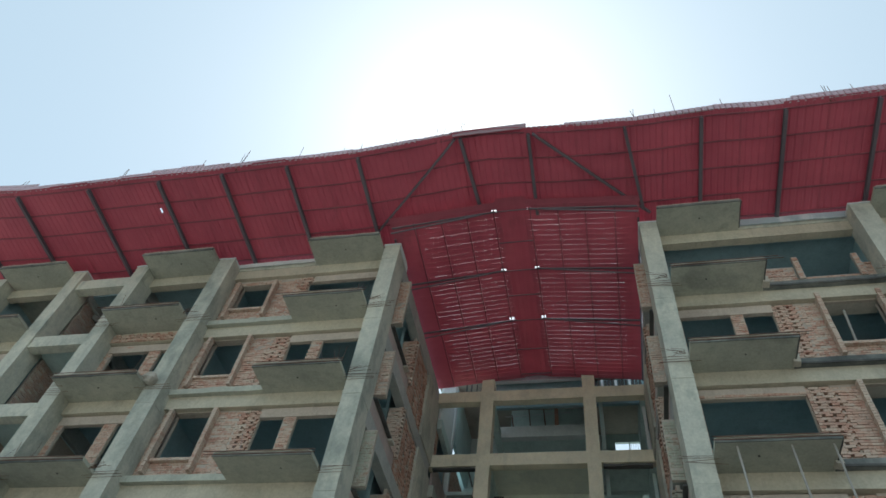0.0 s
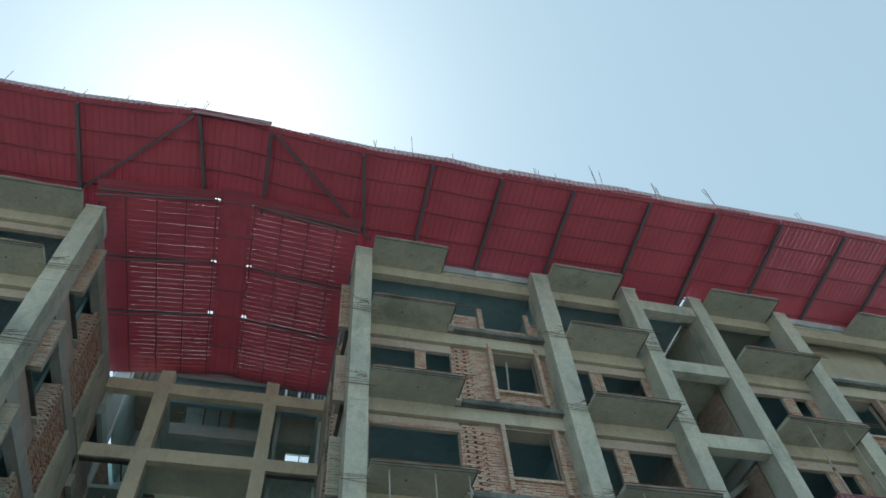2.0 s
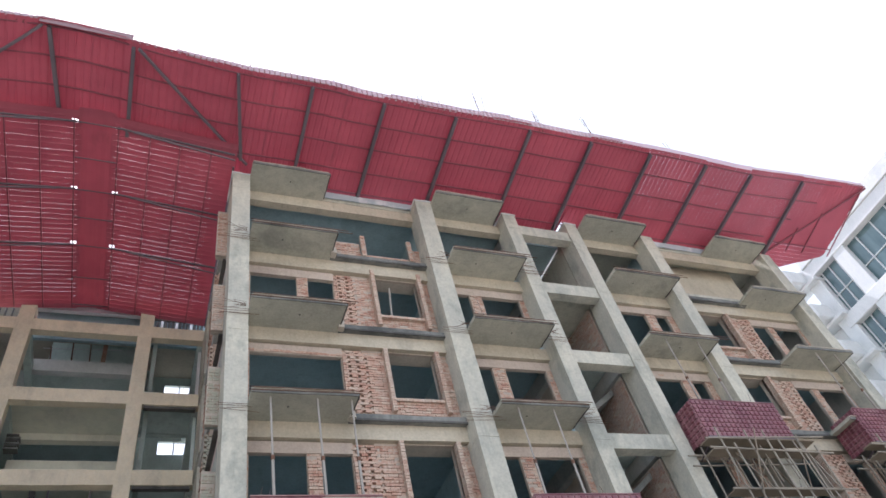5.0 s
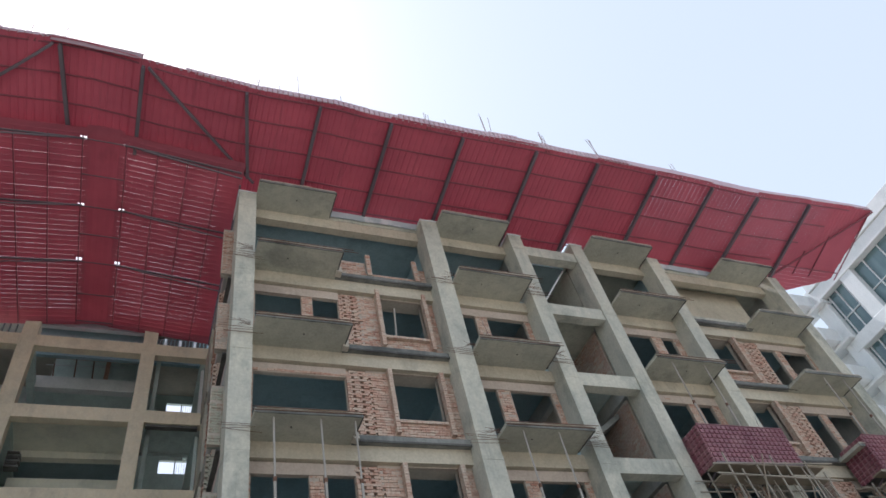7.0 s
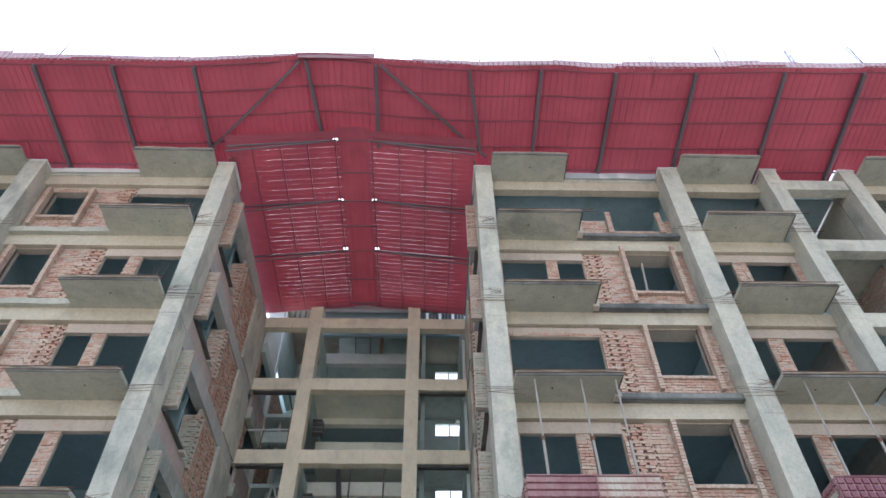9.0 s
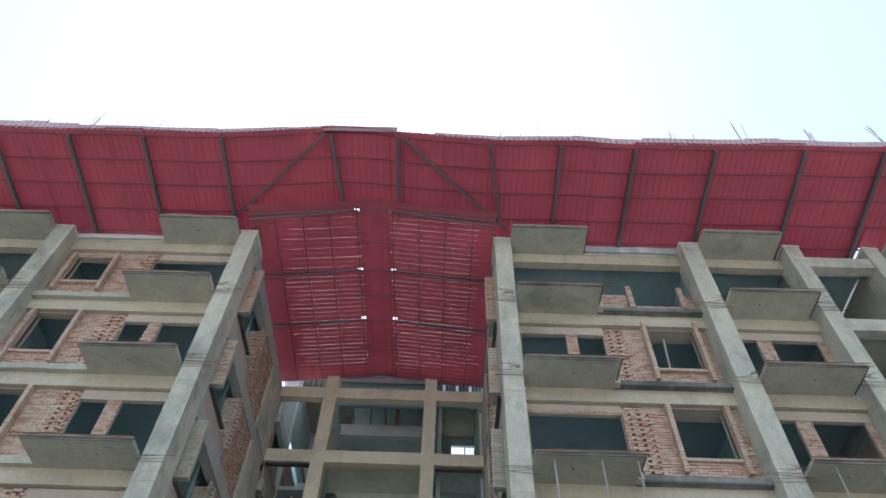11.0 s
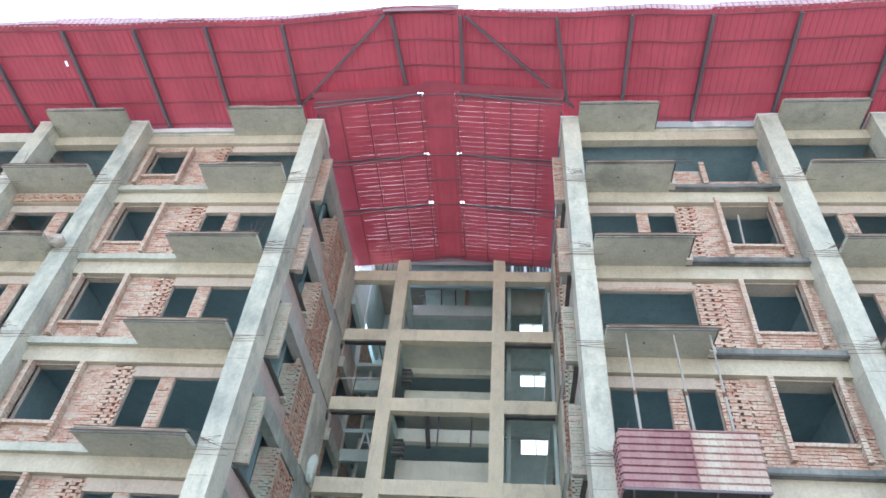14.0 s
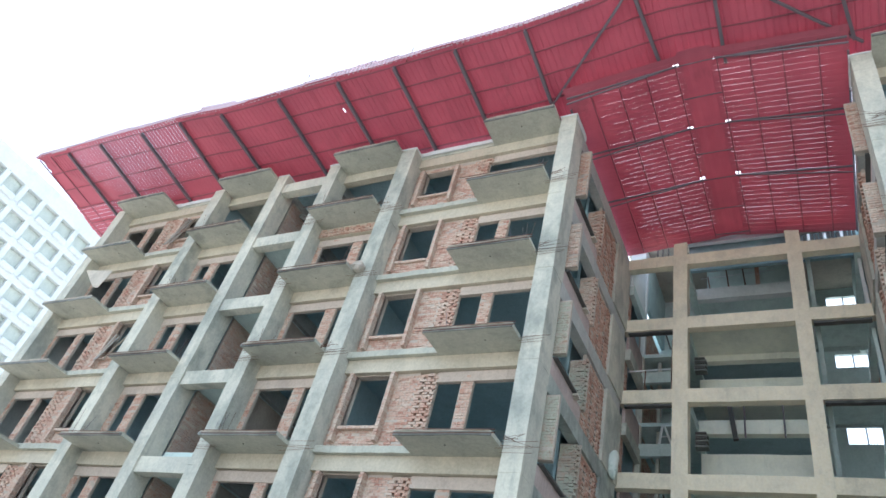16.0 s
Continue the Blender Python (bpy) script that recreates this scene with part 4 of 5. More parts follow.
def canopy():
    c = thing("roof_canopy", (XC, 0, Z_IN), "red corrugated sheet roof on dark steel rafters", "roof")
    rnd = random.Random(9)
    right = [1.66, 3.9, 6.26, 8.83, 11.75, 14.35, 17.05, 19.75, 22.1, 25.2]
    left = [-7.02, -9.55, -11.95, -14.4, -17.2, -20.2, -22.75, -25.1, -27.9]
    edges = sorted([XC - U_ENDS[-1], -30.2, *left, -5.4, -3.57, -1.36, *right, 26.9, XC + U_ENDS[1]])
    hip_in = COLS[5][1]
    def y_hip(x):
        u = abs(x - XC)
        return Y_IN if u < hip_in - 1.3 else max(Y_EAVE + 0.02, 0.6 + 1.15 - (u - hip_in + 1.3) * (4.5 / (U_ENDS[1 if x > XC else -1] - hip_in + 1.3)))
    def y_mid(x):
        u = abs(x - XC)
        if u < 4.0:
            return 0.30 if x > -1.3 else 0.02
        if x > XC and 16.72 < u < 17.35:
            return 0.95
        return 6.6 if 14.0 < u < 16.9 else y_hip(x)
    for x0, x1 in zip(edges, edges[1:]):
        um = abs((x0 + x1) / 2 - XC)
        step = -0.06 + rnd.uniform(-0.04, 0.04)
        if 19.7 < um < 28.2:
            # sheets laid with open laps
            m = round((x1 - x0) / 0.2)
            for k in range(m):
                a, b = x0 + (x1 - x0) * k / m, x0 + (x1 - x0) * (k + 1) / m
                part("roof_sheet", sheet(a, b, Y_EAVE + step, y_mid, 0.0, 0.2, 0.006, 7, rnd.uniform(0.7, 1.2) * (0.017 if x0 < XC else 0.0065), 0.001, 0.45 if x0 > -23 and x0 < XC else 0.85 if um > 22 else 0.65), RED, c)
        else:
            m = max(1, round((x1 - x0) / 1.25))
            for k in range(m):
                a, b = x0 + (x1 - x0) * k / m, x0 + (x1 - x0) * (k + 1) / m
                lap = 0.0 if k == 0 and rnd.random() < 0.3 else 0.04
                torn = a - lap < -14.85 < b
                bm = sheet(a - lap, b, Y_EAVE + step + rnd.uniform(-0.02, 0.02), y_mid, 0.008 * (k % 2), steps=24 if torn else 4)
                if torn:
                    # a small torn hole
                    near = [f for f in bm.faces if abs(f.calc_center_median().y + 1.38) < 0.095 and abs(f.calc_center_median().x + 14.85) < 0.05]
                    bmesh.ops.delete(bm, geom=near, context="FACES")
                part("roof_sheet", bm, RED, c)
    # side overhangs beyond the end columns, their ribs running outwards
    for s in (-1, 1):
        m = 24
        end = U_ENDS[s]
        y_low = 2.3 if s < 0 else 1.65
        for k in range(m):
            y0 = Y_EAVE + 0.05 + (y_low - Y_EAVE) * k / m
            y1 = y0 + (y_low - Y_EAVE) / m + (0.012 if y0 < 0.2 else -0.009 if s > 0 else -0.015)
            ym = (y0 + y1) / 2
            u_in = hip_in - 1.3 + (1.75 - ym) * (end - hip_in + 1.3) / 4.5
            u_in = max(u_in - 0.18, hip_in - 0.3)
            if u_in > end - 0.1:
                continue
            bm = bmesh.new()
            x0, jag = XC + s * u_in, rnd.uniform(-0.04, 0.04)
            rim = lambda y: XC + s * (end + jag + (0.09 * y if s < 0 else -0.1 * (y + 2.75) - 2.7 * max(0.0, y - 0.7)))
            zz = lambda x, y: z_sheet(x, max(y, Y_EAVE)) + 0.02
            v = [bm.verts.new((x, y, zz(x, y) + d)) for d in (0, 0.01) for y in (y0, y1) for x in (x0, rim(y))]
            for f in ((0, 2, 3, 1), (4, 5, 7, 6), (0, 1, 5, 4), (2, 6, 7, 3), (0, 4, 6, 2), (1, 3, 7, 5)):
                bm.faces.new([v[i] for i in f])
            bmesh.ops.recalc_face_normals(bm, faces=bm.faces[:])
            part("side_sheet", bm, RED, c)
        if s > 0:
            part("hip_rafter", bar((XC + s * (hip_in + 0.3), 0.9, z_sheet(XC + s * hip_in, 0.9) - 0.05), (XC + s * end, Y_EAVE, z_sheet(XC + s * end, Y_EAVE) - 0.05), 0.045, 4), OXIDE, c)
        for u in (hip_in + 1.5, hip_in + 2.5, end - 0.15) if s > 0 else (end - 1.0, end - 0.12):
            y_top = 1.75 - (u - hip_in + 1.3) * 4.5 / (end - hip_in + 1.3) if s > 0 else Y_EAVE + 0.1
            x = XC + s * u
            part("side_purlin", bar((x, y_top, z_sheet(x, y_top) - 0.03), (x, y_low - 0.05 if s < 0 else 0.65, z_sheet(x, y_low if s < 0 else 0.65) - 0.03), 0.03, 4), OXIDE, c)
        for y in (-1.75, -0.8, 0.3, 1.25) if s < 0 else (0.3,):
            xa, xb = XC + s * (hip_in + (0.1 if y > 0 else 1.0)), XC + s * (end - 0.2)
            part("side_rail", bar((xa, y, z_sheet(xa, y) - 0.04), (xb, y, z_sheet(xb, y) - 0.04), 0.025, 4), OXIDE, c)
    # rafters: deep dark sections under the sheets
    for x in [-30.15, *left, -3.57, -1.36, *right]:
        y_end = 0.2 if abs(x - XC) < 4.2 else 1.5
        ys = [Y_EAVE + 0.1 + (y_end - Y_EAVE) * k / 4 for k in range(5)]
        lean = {-3.57: 0.35, 1.66: 0.5}.get(x, 0.0)
        line = [(x + lean * k / 4 - 0.1 * lean, y) for k, y in enumerate(ys)]
        part("rafter", run([(xk, y, z_sheet(xk, y) - 0.06) for xk, y in line], I_BEAM), STEEL, c)
    # purlins along the front
    xs = [XC - 30.2 + 61.2 * k / 60 for k in range(61)]
    for y in (-2.62, -1.74, -0.84, 0.12, 1.0):
        lim = hip_in + (0.6 - y) * 0.9
        pts = [(x, y, z_sheet(x, y) - 0.008) for x in xs if abs(x - XC) < lim]
        if y > 0.2:
            runs = [[p for p in pts if p[0] < XC - 4], [p for p in pts if p[0] > XC + 4]]
        else:
            runs = [pts]
        for q in runs:
            part("purlin", run(q, ANGLE), OXIDE, c)
    # valley rafters from the wing corners
    for xi, xo in ((-7.2, -3.78), (2.33, -1.22)):
        line = [(xi + (xo - xi) * k / 8, 0.47 + (Y_EAVE - 0.37) * k / 8) for k in range(9)]
        part("valley_rafter", run([(x, y, z_sheet(x, y) - 0.06) for x, y in line], CHANNEL), STEEL, c)
    # recess roof: narrow sheets with open laps, falling both ways from a flat ridge strip
    XR, cap = -2.22, 0.52
    def z_rec(x):
        return 21.60 + 0.46 * max(0.0, 1 - abs(x - XR) / 4.1)
    y0, y1 = -0.36, Y_FRAME + 0.15
    count = 40
    raf_y = (0.0, 2.58, 5.02)
    pitch = (y1 - y0) / count
    for s in (-1, 1):
        outer = abs(XC + s * (4.09 if s > 0 else 4.30) - XR)
        for k in range(count):
            ya = y0 + pitch * k
            gap = (0.0034 + 0.0030 * k / count) * rnd.uniform(0.85, 1.15)
            if s < 0 and k < 15 and k % 2:
                gap *= 0.5
            reach = outer - (rnd.uniform(0.7, 1.2) if s < 0 else rnd.uniform(0.3, 0.6))
            yb = ya + pitch + 0.006
            hole = any(ya <= r < ya + pitch for r in raf_y)
            ua = cap - 0.07 + (0.24 if hole else rnd.uniform(-0.03, 0.03))
            bm = bmesh.new()
            top, n = [], 12
            phase = rnd.uniform(0, 6)
            for j in range(n + 1):
                u = ua + (outer - ua) * j / n
                x = XR + s * u
                # laps close towards the eaves and where sheets happen to lie tight
                open_lap = gap * (1.0 + 0.25 * math.sin(phase + 1.9 * u)) if u < reach else 0.0
                z = z_rec(x)
                edge = yb - 0.006 - open_lap if open_lap > 0.0006 else yb
                top.append([bm.verts.new((x, y, z + r)) for y, r in ((ya, 0.001), (ya + 0.04, 0.007), (ya + pitch - 0.05, 0.007), (edge, 0.0))])
            for p, q in zip(top, top[1:]):
                for j in range(3):
                    bm.faces.new((p[j], p[j + 1], q[j + 1], q[j]))
            ext = bmesh.ops.extrude_face_region(bm, geom=bm.faces[:])
            for v in ext["geom"]:
                if isinstance(v, bmesh.types.BMVert):
                    v.co.z += 0.0008
            bmesh.ops.recalc_face_normals(bm, faces=bm.faces[:])
            part("recess_sheet", bm, RED, c)
            if hole:
                xa, xb = sorted((XR + s * (cap - 0.06), XR + s * (cap + 0.24)))
                part("patch_sheet", block(xa, xb, ya - 0.02, ya + 0.11, z_rec(XR + s * (cap + 0.1)) + 0.03, z_rec(XR + s * (cap + 0.1)) + 0.034, 0), RED, c)
        # unseen sheet added in the step to stop light bouncing under the canopy
        bm = bmesh.new()
        xs_ = [XR + s * (cap + (outer - cap) * k / 8) for k in range(9)]
        v = [[bm.verts.new((x, -0.10 + d, z)) for x in xs_ for z in (z_rec(x) + 0.01, max(z_sheet(x, -0.1), z_rec(x) + 0.03))] for d in (0, 0.004)]
        for k in range(8):
            for q in v:
                bm.faces.new((q[2 * k], q[2 * k + 1], q[2 * k + 3], q[2 * k + 2]))
        bmesh.ops.recalc_face_normals(bm, faces=bm.faces[:])
        part("bounce_block", bm, RED, c)
        for r in raf_y:
            inner, far = XR + s * (cap + 0.05), XR + s * (outer - 0.06)
            part("recess_rafter", bar((far, r, z_rec(far) - 0.09), (inner, r, z_rec(inner) - 0.05), 0.036, 4), STEEL, c)
            # sagging lower chord
            part("recess_chord", bar((far, r + 0.02, z_rec(far) - 0.36), (inner + s * 0.5, r + 0.02, z_rec(inner) - 0.12), 0.030, 6), STEEL, c)
        for u in (0.62, 1.55, 2.45, 3.4):
            x = XR + s * u
            part("recess_purlin", bar((x, y0 + 0.3, z_rec(x) - 0.025), (x, y1 - 0.1, z_rec(x) - 0.03), 0.026, 4), OXIDE, c)
        part("edge_angle", bar((XR + s * (outer - 0.04), 0.5, z_rec(XC + s * 4) - 0.05), (XR + s * (outer - 0.04), y1, z_rec(XC + s * 4) - 0.05), 0.04, 4), STEEL, c)
    for r in (0.02, 1.35, 2.62, 3.80, 5.06, 6.60, 8.0):
        part("recess_tie", bar((XR - cap - 0.1, r, z_rec(XR + cap) - 0.03), (XR + cap + 0.1, r, z_rec(XR + cap) - 0.03), 0.02, 4), STEEL, c)
    # unseen upright sheet added to block sky light behind the recess roof
    bm = bmesh.new()
    xs_ = [XC - 4.0 + 8.0 * k / 16 for k in range(17)]
    v = [[bm.verts.new((x, Y_FRAME + 0.33 + d, z)) for x in xs_ for z in (z_rec(x) + 0.24, 22.66)] for d in (0, 0.004)]
    for k in range(16):
        for q in v:
            bm.faces.new((q[2 * k], q[2 * k + 1], q[2 * k + 3], q[2 * k + 2]))
    bmesh.ops.recalc_face_normals(bm, faces=bm.faces[:])
    part("rear_light_block", bm, RED, c)
    bm = bmesh.new()
    ribs = [-cap + 2 * cap * k / 8 for k in range(9)]
    v = [[bm.verts.new((XR + u, y, z_rec(XR + u) + 0.035 + 0.008 * (k % 2))) for k, u in enumerate(ribs)] for y in (y0 - 0.1, 2.0, 5.0, y1)]
    for p, q in zip(v, v[1:]):
        for k in range(len(ribs) - 1):
            bm.faces.new((p[k], p[k + 1], q[k + 1], q[k]))
    ext = bmesh.ops.extrude_face_region(bm, geom=bm.faces[:])
    for q in ext["geom"]:
        if isinstance(q, bmesh.types.BMVert):
            q.co.z += 0.008
    bmesh.ops.recalc_face_normals(bm, faces=bm.faces[:])
    part("ridge_strip", bm, RED, c)
    # upturned tile-form strip along the front edge
    x, x_end = XC - U_ENDS[-1], XC + U_ENDS[1]
    while x < x_end - 0.1:
        wdt = min(rnd.uniform(0.9, 1.3), x_end - x)
        for stop in (-3.85, -1.42):
            if x < stop - 0.01 < x + wdt:
                wdt = stop - x
        level = -3.86 < x < -1.43
        m = x + wdt / 2
        hgt = 0.30 + 0.06 * noise.noise(Vector((m * 0.7, 3, 0))) + 0.05 * noise.noise(Vector((m * 1.9, 5, 0)))
        for at, wide, more in ((-13.6, 1.6, 0.24), (-20.6, 1.2, 0.28), (10.3, 1.4, 0.16), (7.6, 1.0, 0.16), (-27, 2.0, 0.12), (18, 4, 0.08), (-2.2, 2.3, -0.28)):
            hgt += more * hump(m, at, wide)
        hgt = max(0.06, hgt)
        za, zb = z_eave(x), z_eave(x + wdt)
        if level:
            # a level run over the gable
            hgt, za, zb = 0.36, 22.44, 22.44
        top = Vector((x, Y_EAVE - 0.02, za + 0.0 + hgt))
        along = Vector((wdt, 0, zb - za))
        plain = x > 15 or level
        skin = BROWN_STRIP if level else RED_EDGE
        tile_part("edge_strip", tile_sheet(top, along, (0, -1, 0), along.length, hgt, 1 if plain else None, 1 if plain else 3, 0.01 if plain else 0.035), skin, skin if plain else FADED_RED, c, "pale pinkish grey edge strip")
        x += wdt
    return c


canopy()


# ---- bars standing over the roof edge ----
def rebar(x, h, lean, n=1):
    z = z_eave(x) + 0.25
    t = thing("rebar", (x, -2.72, z), "thin rusty reinforcing bar above the roof edge", "rebar", "bars above the roof edge")
    for k in range(n):
        dx = random.uniform(-0.12, 0.12) * (n > 1)
        part("steel_bar", bar((x + dx, -2.70, z - 0.35), (x + dx + 0.25 * lean + random.uniform(-0.14, 0.14) * (n > 1), -2.72, z + 1.5 * h * random.uniform(0.75, 1.0)), 0.009, 5), RUST, t)


for x, h, lean, n in ((-9.2, 0.6, -0.1, 1), (-12.9, 0.55, -0.2, 1), (-7.6, 0.35, 0, 1), (-7.0, 0.35, 0, 1), (-5.8, 0.3, 0, 1), (-11.4, 0.7, 0.3, 3), (-3.65, 0.55, -0.08, 2),
                      (-4.3, 0.4, 0.1, 2), (2.0, 0.5, 0, 2), (2.6, 0.35, 0, 1), (3.2, 1.0, 0, 1), (4.6, 0.45, 0, 1), (7.5, 0.5, 0.15, 3), (8.3, 0.4, 0, 1),
                      (9.9, 1.1, 0.35, 3), (12.2, 0.7, 0.1, 4), (14.6, 0.9, -0.3, 3), (18.2, 0.5, -0.2, 2), (-16.0, 0.5, 0.1, 2), (-20.5, 0.45, 0, 2)):
    rebar(x, h, lean, n)


# ---- tile-sheet hoods round the lower balconies ----
def balcony_hood(u0, u1, z, mat, s, label):
    x0, x1 = sorted((XC + s * u0, XC + s * u1))
    zt, zb = z + 0.38, z - 0.88
    t = thing("balcony_hood", ((x0 + x1) / 2, 0, z), label, "canopy", "hoods round the balconies")
    xm = x0 + (x1 - x0) * 0.52
    if mat is FADED:
        tile_part("front_panel", tile_sheet((x0, -0.06, zt), (1, 0, 0), (0, -1, 0), xm - x0, zt - zb, 8, 8, 0.04, 0.8), FADED_RED, MAROON, t)
        tile_part("front_panel", tile_sheet((xm, -0.06, zt), (1, 0, 0), (0, -1, 0), x1 - xm, zt - zb, 8, 8, 0.04, 0.6), FADED, FADED_RED, t, "bleached whitish sheet with red remains")
    else:
        tile_part("front_panel", tile_sheet((x0, -0.06, zt), (1, 0, 0), (0, -1, 0), x1 - x0, zt - zb), mat, LAP, t)
    side_mat = FADED_RED if mat is FADED else mat
    tile_part("side_panel", tile_sheet((x0, 1.0, zt), (0, -1, 0), (-1, 0, 0), 1.06, zt - zb), side_mat, LAP if mat is MAROON else STEEL, t)
    tile_part("side_panel", tile_sheet((x1, -0.06, zt), (0, 1, 0), (1, 0, 0), 1.06, zt - zb), side_mat, LAP if mat is MAROON else STEEL, t)
    part("cover_strip", bar((xm, -0.11, zt), (xm, -0.11, zb), 0.012, 4), side_mat, t)
    part("bottom_rail", bar((x0, -0.08, zb - 0.02), (x1, -0.08, zb - 0.02), 0.03, 4), STEEL, t)
    part("top_rail", bar((x0, -0.08, zt + 0.01), (x1, -0.08, zt + 0.01), 0.02, 4), side_mat, t)
    # dark sheet added so the hood looks shaded underneath
    part("underside_blackout", rough_block(x0 + 0.03, x1 - 0.03, 0.02, 0.98, zb + 0.10, zb + 0.13, 0.5, 0.01, z), MOULD_SHADE, t)
    for k in range(4):
        x = x0 + 0.2 + (x1 - x0 - 0.4) * k / 3
        part("stay", bar((x, 0.02, zb), (x + 0.1, 0.9, zb - 0.2), 0.025), STEEL, t)
    return t


balcony_hood(4.57, 7.34, LEVEL[3], FADED, 1, "faded red tile-form sheet hood bleached white at one end")
balcony_hood(11.0, 14.0, LEVEL[3], MAROON, 1, "maroon tile-form sheet hood round a balcony")
balcony_hood(17.2, 20.5, LEVEL[4], MAROON, 1, "maroon tile-form sheet hood round a balcony")
balcony_hood(23.9, 26.9, LEVEL[4], MAROON, 1, "maroon tile-form sheet hood round a balcony")


# ---- props, scaffolding, wires ----
def steel_prop(x, y, z0, z1):
    t = thing("formwork_prop", (x, y, z0), "thin grey steel prop under a balcony slab", "prop", "props under the balconies")
    m = z0 + (z1 - z0) * 0.45
    lx = random.uniform(-0.05, 0.05)
    part("outer_tube", bar((x, y, z0), (x + lx * 0.45, y, m), 0.034), PROP, t)
    part("inner_tube", bar((x + lx * 0.45, y, m), (x + lx, y, z1), 0.024), PROP, t)
    part("collar", bar((x + lx * 0.45, y, m - 0.05), (x + lx * 0.45, y, m + 0.05), 0.045), RUST, t)


for u, lv in ((5.1, 3), (6.2, 3), (7.0, 3), (11.5, 3), (12.6, 3), (17.9, 4), (19.2, 4), (24.6, 4), (25.6, 4)):
    steel_prop(XC + u, 0.18, LEVEL[lv] + 0.11, LEVEL[lv + 1])


def scaffold(u0, u1, z0, z1):
    x0, x1 = XC + u0, XC + u1
    t = thing("bamboo_scaffold", ((x0 + x1) / 2, -0.2, z0), "lashed bamboo pole scaffold under a hood", "scaffold")
    rnd = random.Random(int(u0))
    n = 7
    for k in range(n):
        x = x0 + (x1 - x0) * k / (n - 1)
        for y in (-0.35, 0.45):
            part("upright_pole", bar((x + rnd.uniform(-0.1, 0.1), y, z0), (x + rnd.uniform(-0.12, 0.12), y, z1 + rnd.uniform(-0.3, 0.25)), 0.028), BAMBOO, t)
    for z in (z1 - 0.15, z1 - 0.5, z1 - 1.7, z1 - 3.0, z1 - 4.4):
        if z > z0:
            for y in (-0.39, 0.49):
                part("ledger_pole", bar((x0 - 0.5, y, z + rnd.uniform(-0.06, 0.06)), (x1 + 0.6, y, z + rnd.uniform(-0.14, 0.14)), 0.026), BAMBOO, t)
            part("plank", rough_block(x0 - 0.3, x1 + 0.3, -0.3, 0.1, z + 0.04, z + 0.08, 0.6, 0.01, z), WOOD, t)
    for k in range(12):
        xa, y = rnd.uniform(x0, x1), rnd.choice((-0.44, -0.1, 0.4))
        part("brace_pole", bar((xa, y, z1 - rnd.uniform(1.2, 3.0)), (xa + rnd.uniform(-1.2, 1.2), y + rnd.uniform(-0.1, 0.3), z1 + rnd.uniform(-0.5, 0.2)), rnd.uniform(0.014, 0.024)), BAMBOO if k % 3 else WOOD, t)


scaffold(17.2, 20.6, 0, LEVEL[4] - 1.0)
scaffold(23.6, 27.0, 0, LEVEL[4] - 1.0)


def wire_tuft(x, y, z, s, n=9):
    t = thing("wire_tuft", (x, y, z), "tuft of bent tie wire and bar ends at a slab edge", "wire", "tie wires at the slab edges")
    bm = bmesh.new()
    for k in range(n):
        p = Vector((x, y, z))
        d = Vector((s * random.uniform(0.5, 1), random.uniform(-0.3, 0.3), random.uniform(-0.15, 0.2)))
        q = p + d * random.uniform(0.3, 0.75)
        rod(bm, p + Vector((0, 0, random.uniform(-0.1, 0.12))), q, 0.0045, 3)
    part("tangle", bm, RUST, t)


for s in (1, -1):
    for i in range(3, 7):
        z = LEVEL[i]
        for u, d in ((13.62, s), (10.95, -s), (4.5, -s)):
            if random.random() < 0.8:
                wire_tuft(XC + s * u, 0.35, z + 0.05, d)
        # loops of tie wire round the columns
        for u0, u1 in COLS[:3]:
            t = thing("tie_wire", (XC + s * u0, Y_COL, z - 0.1), "loops of tie wire round a concrete column", "wire", "tie wires round the columns")
            for k in range(4):
                zz = z - 0.12 + 0.07 * k
                part("wire_loop", bar((XC + s * (u0 - random.uniform(0.02, 0.4)), Y_COL - 0.03, zz + random.uniform(-0.05, 0.05)), (XC + s * (u1 + random.uniform(0.02, 0.35)), Y_COL - 0.03, zz + random.uniform(-0.05, 0.05)), 0.0055, 3), RUST, t)


# bars bundled on slab edges
for s in (1, -1):
    for i in range(3, 7):
        for u0, u1 in ((4.6, 7.1), (11.0, 13.6), (17.2, 20.0)):
            t = thing("edge_bars", (XC + s * u0, 0.05, LEVEL[i] + 0.12), "bare bar ends lying along a balcony slab edge", "rebar", "bars along the slab edges")
            for k in range(2):
                part("steel_bar", bar((XC + s * (u0 - 0.05), -0.03 - 0.02 * k, LEVEL[i] + 0.03 + 0.07 * k), (XC + s * (u1 + random.uniform(0.05, 0.5)), -0.03 - 0.02 * k, LEVEL[i] + 0.035 + 0.07 * k + random.uniform(-0.02, 0.03)), 0.011, 4), RUST, t)


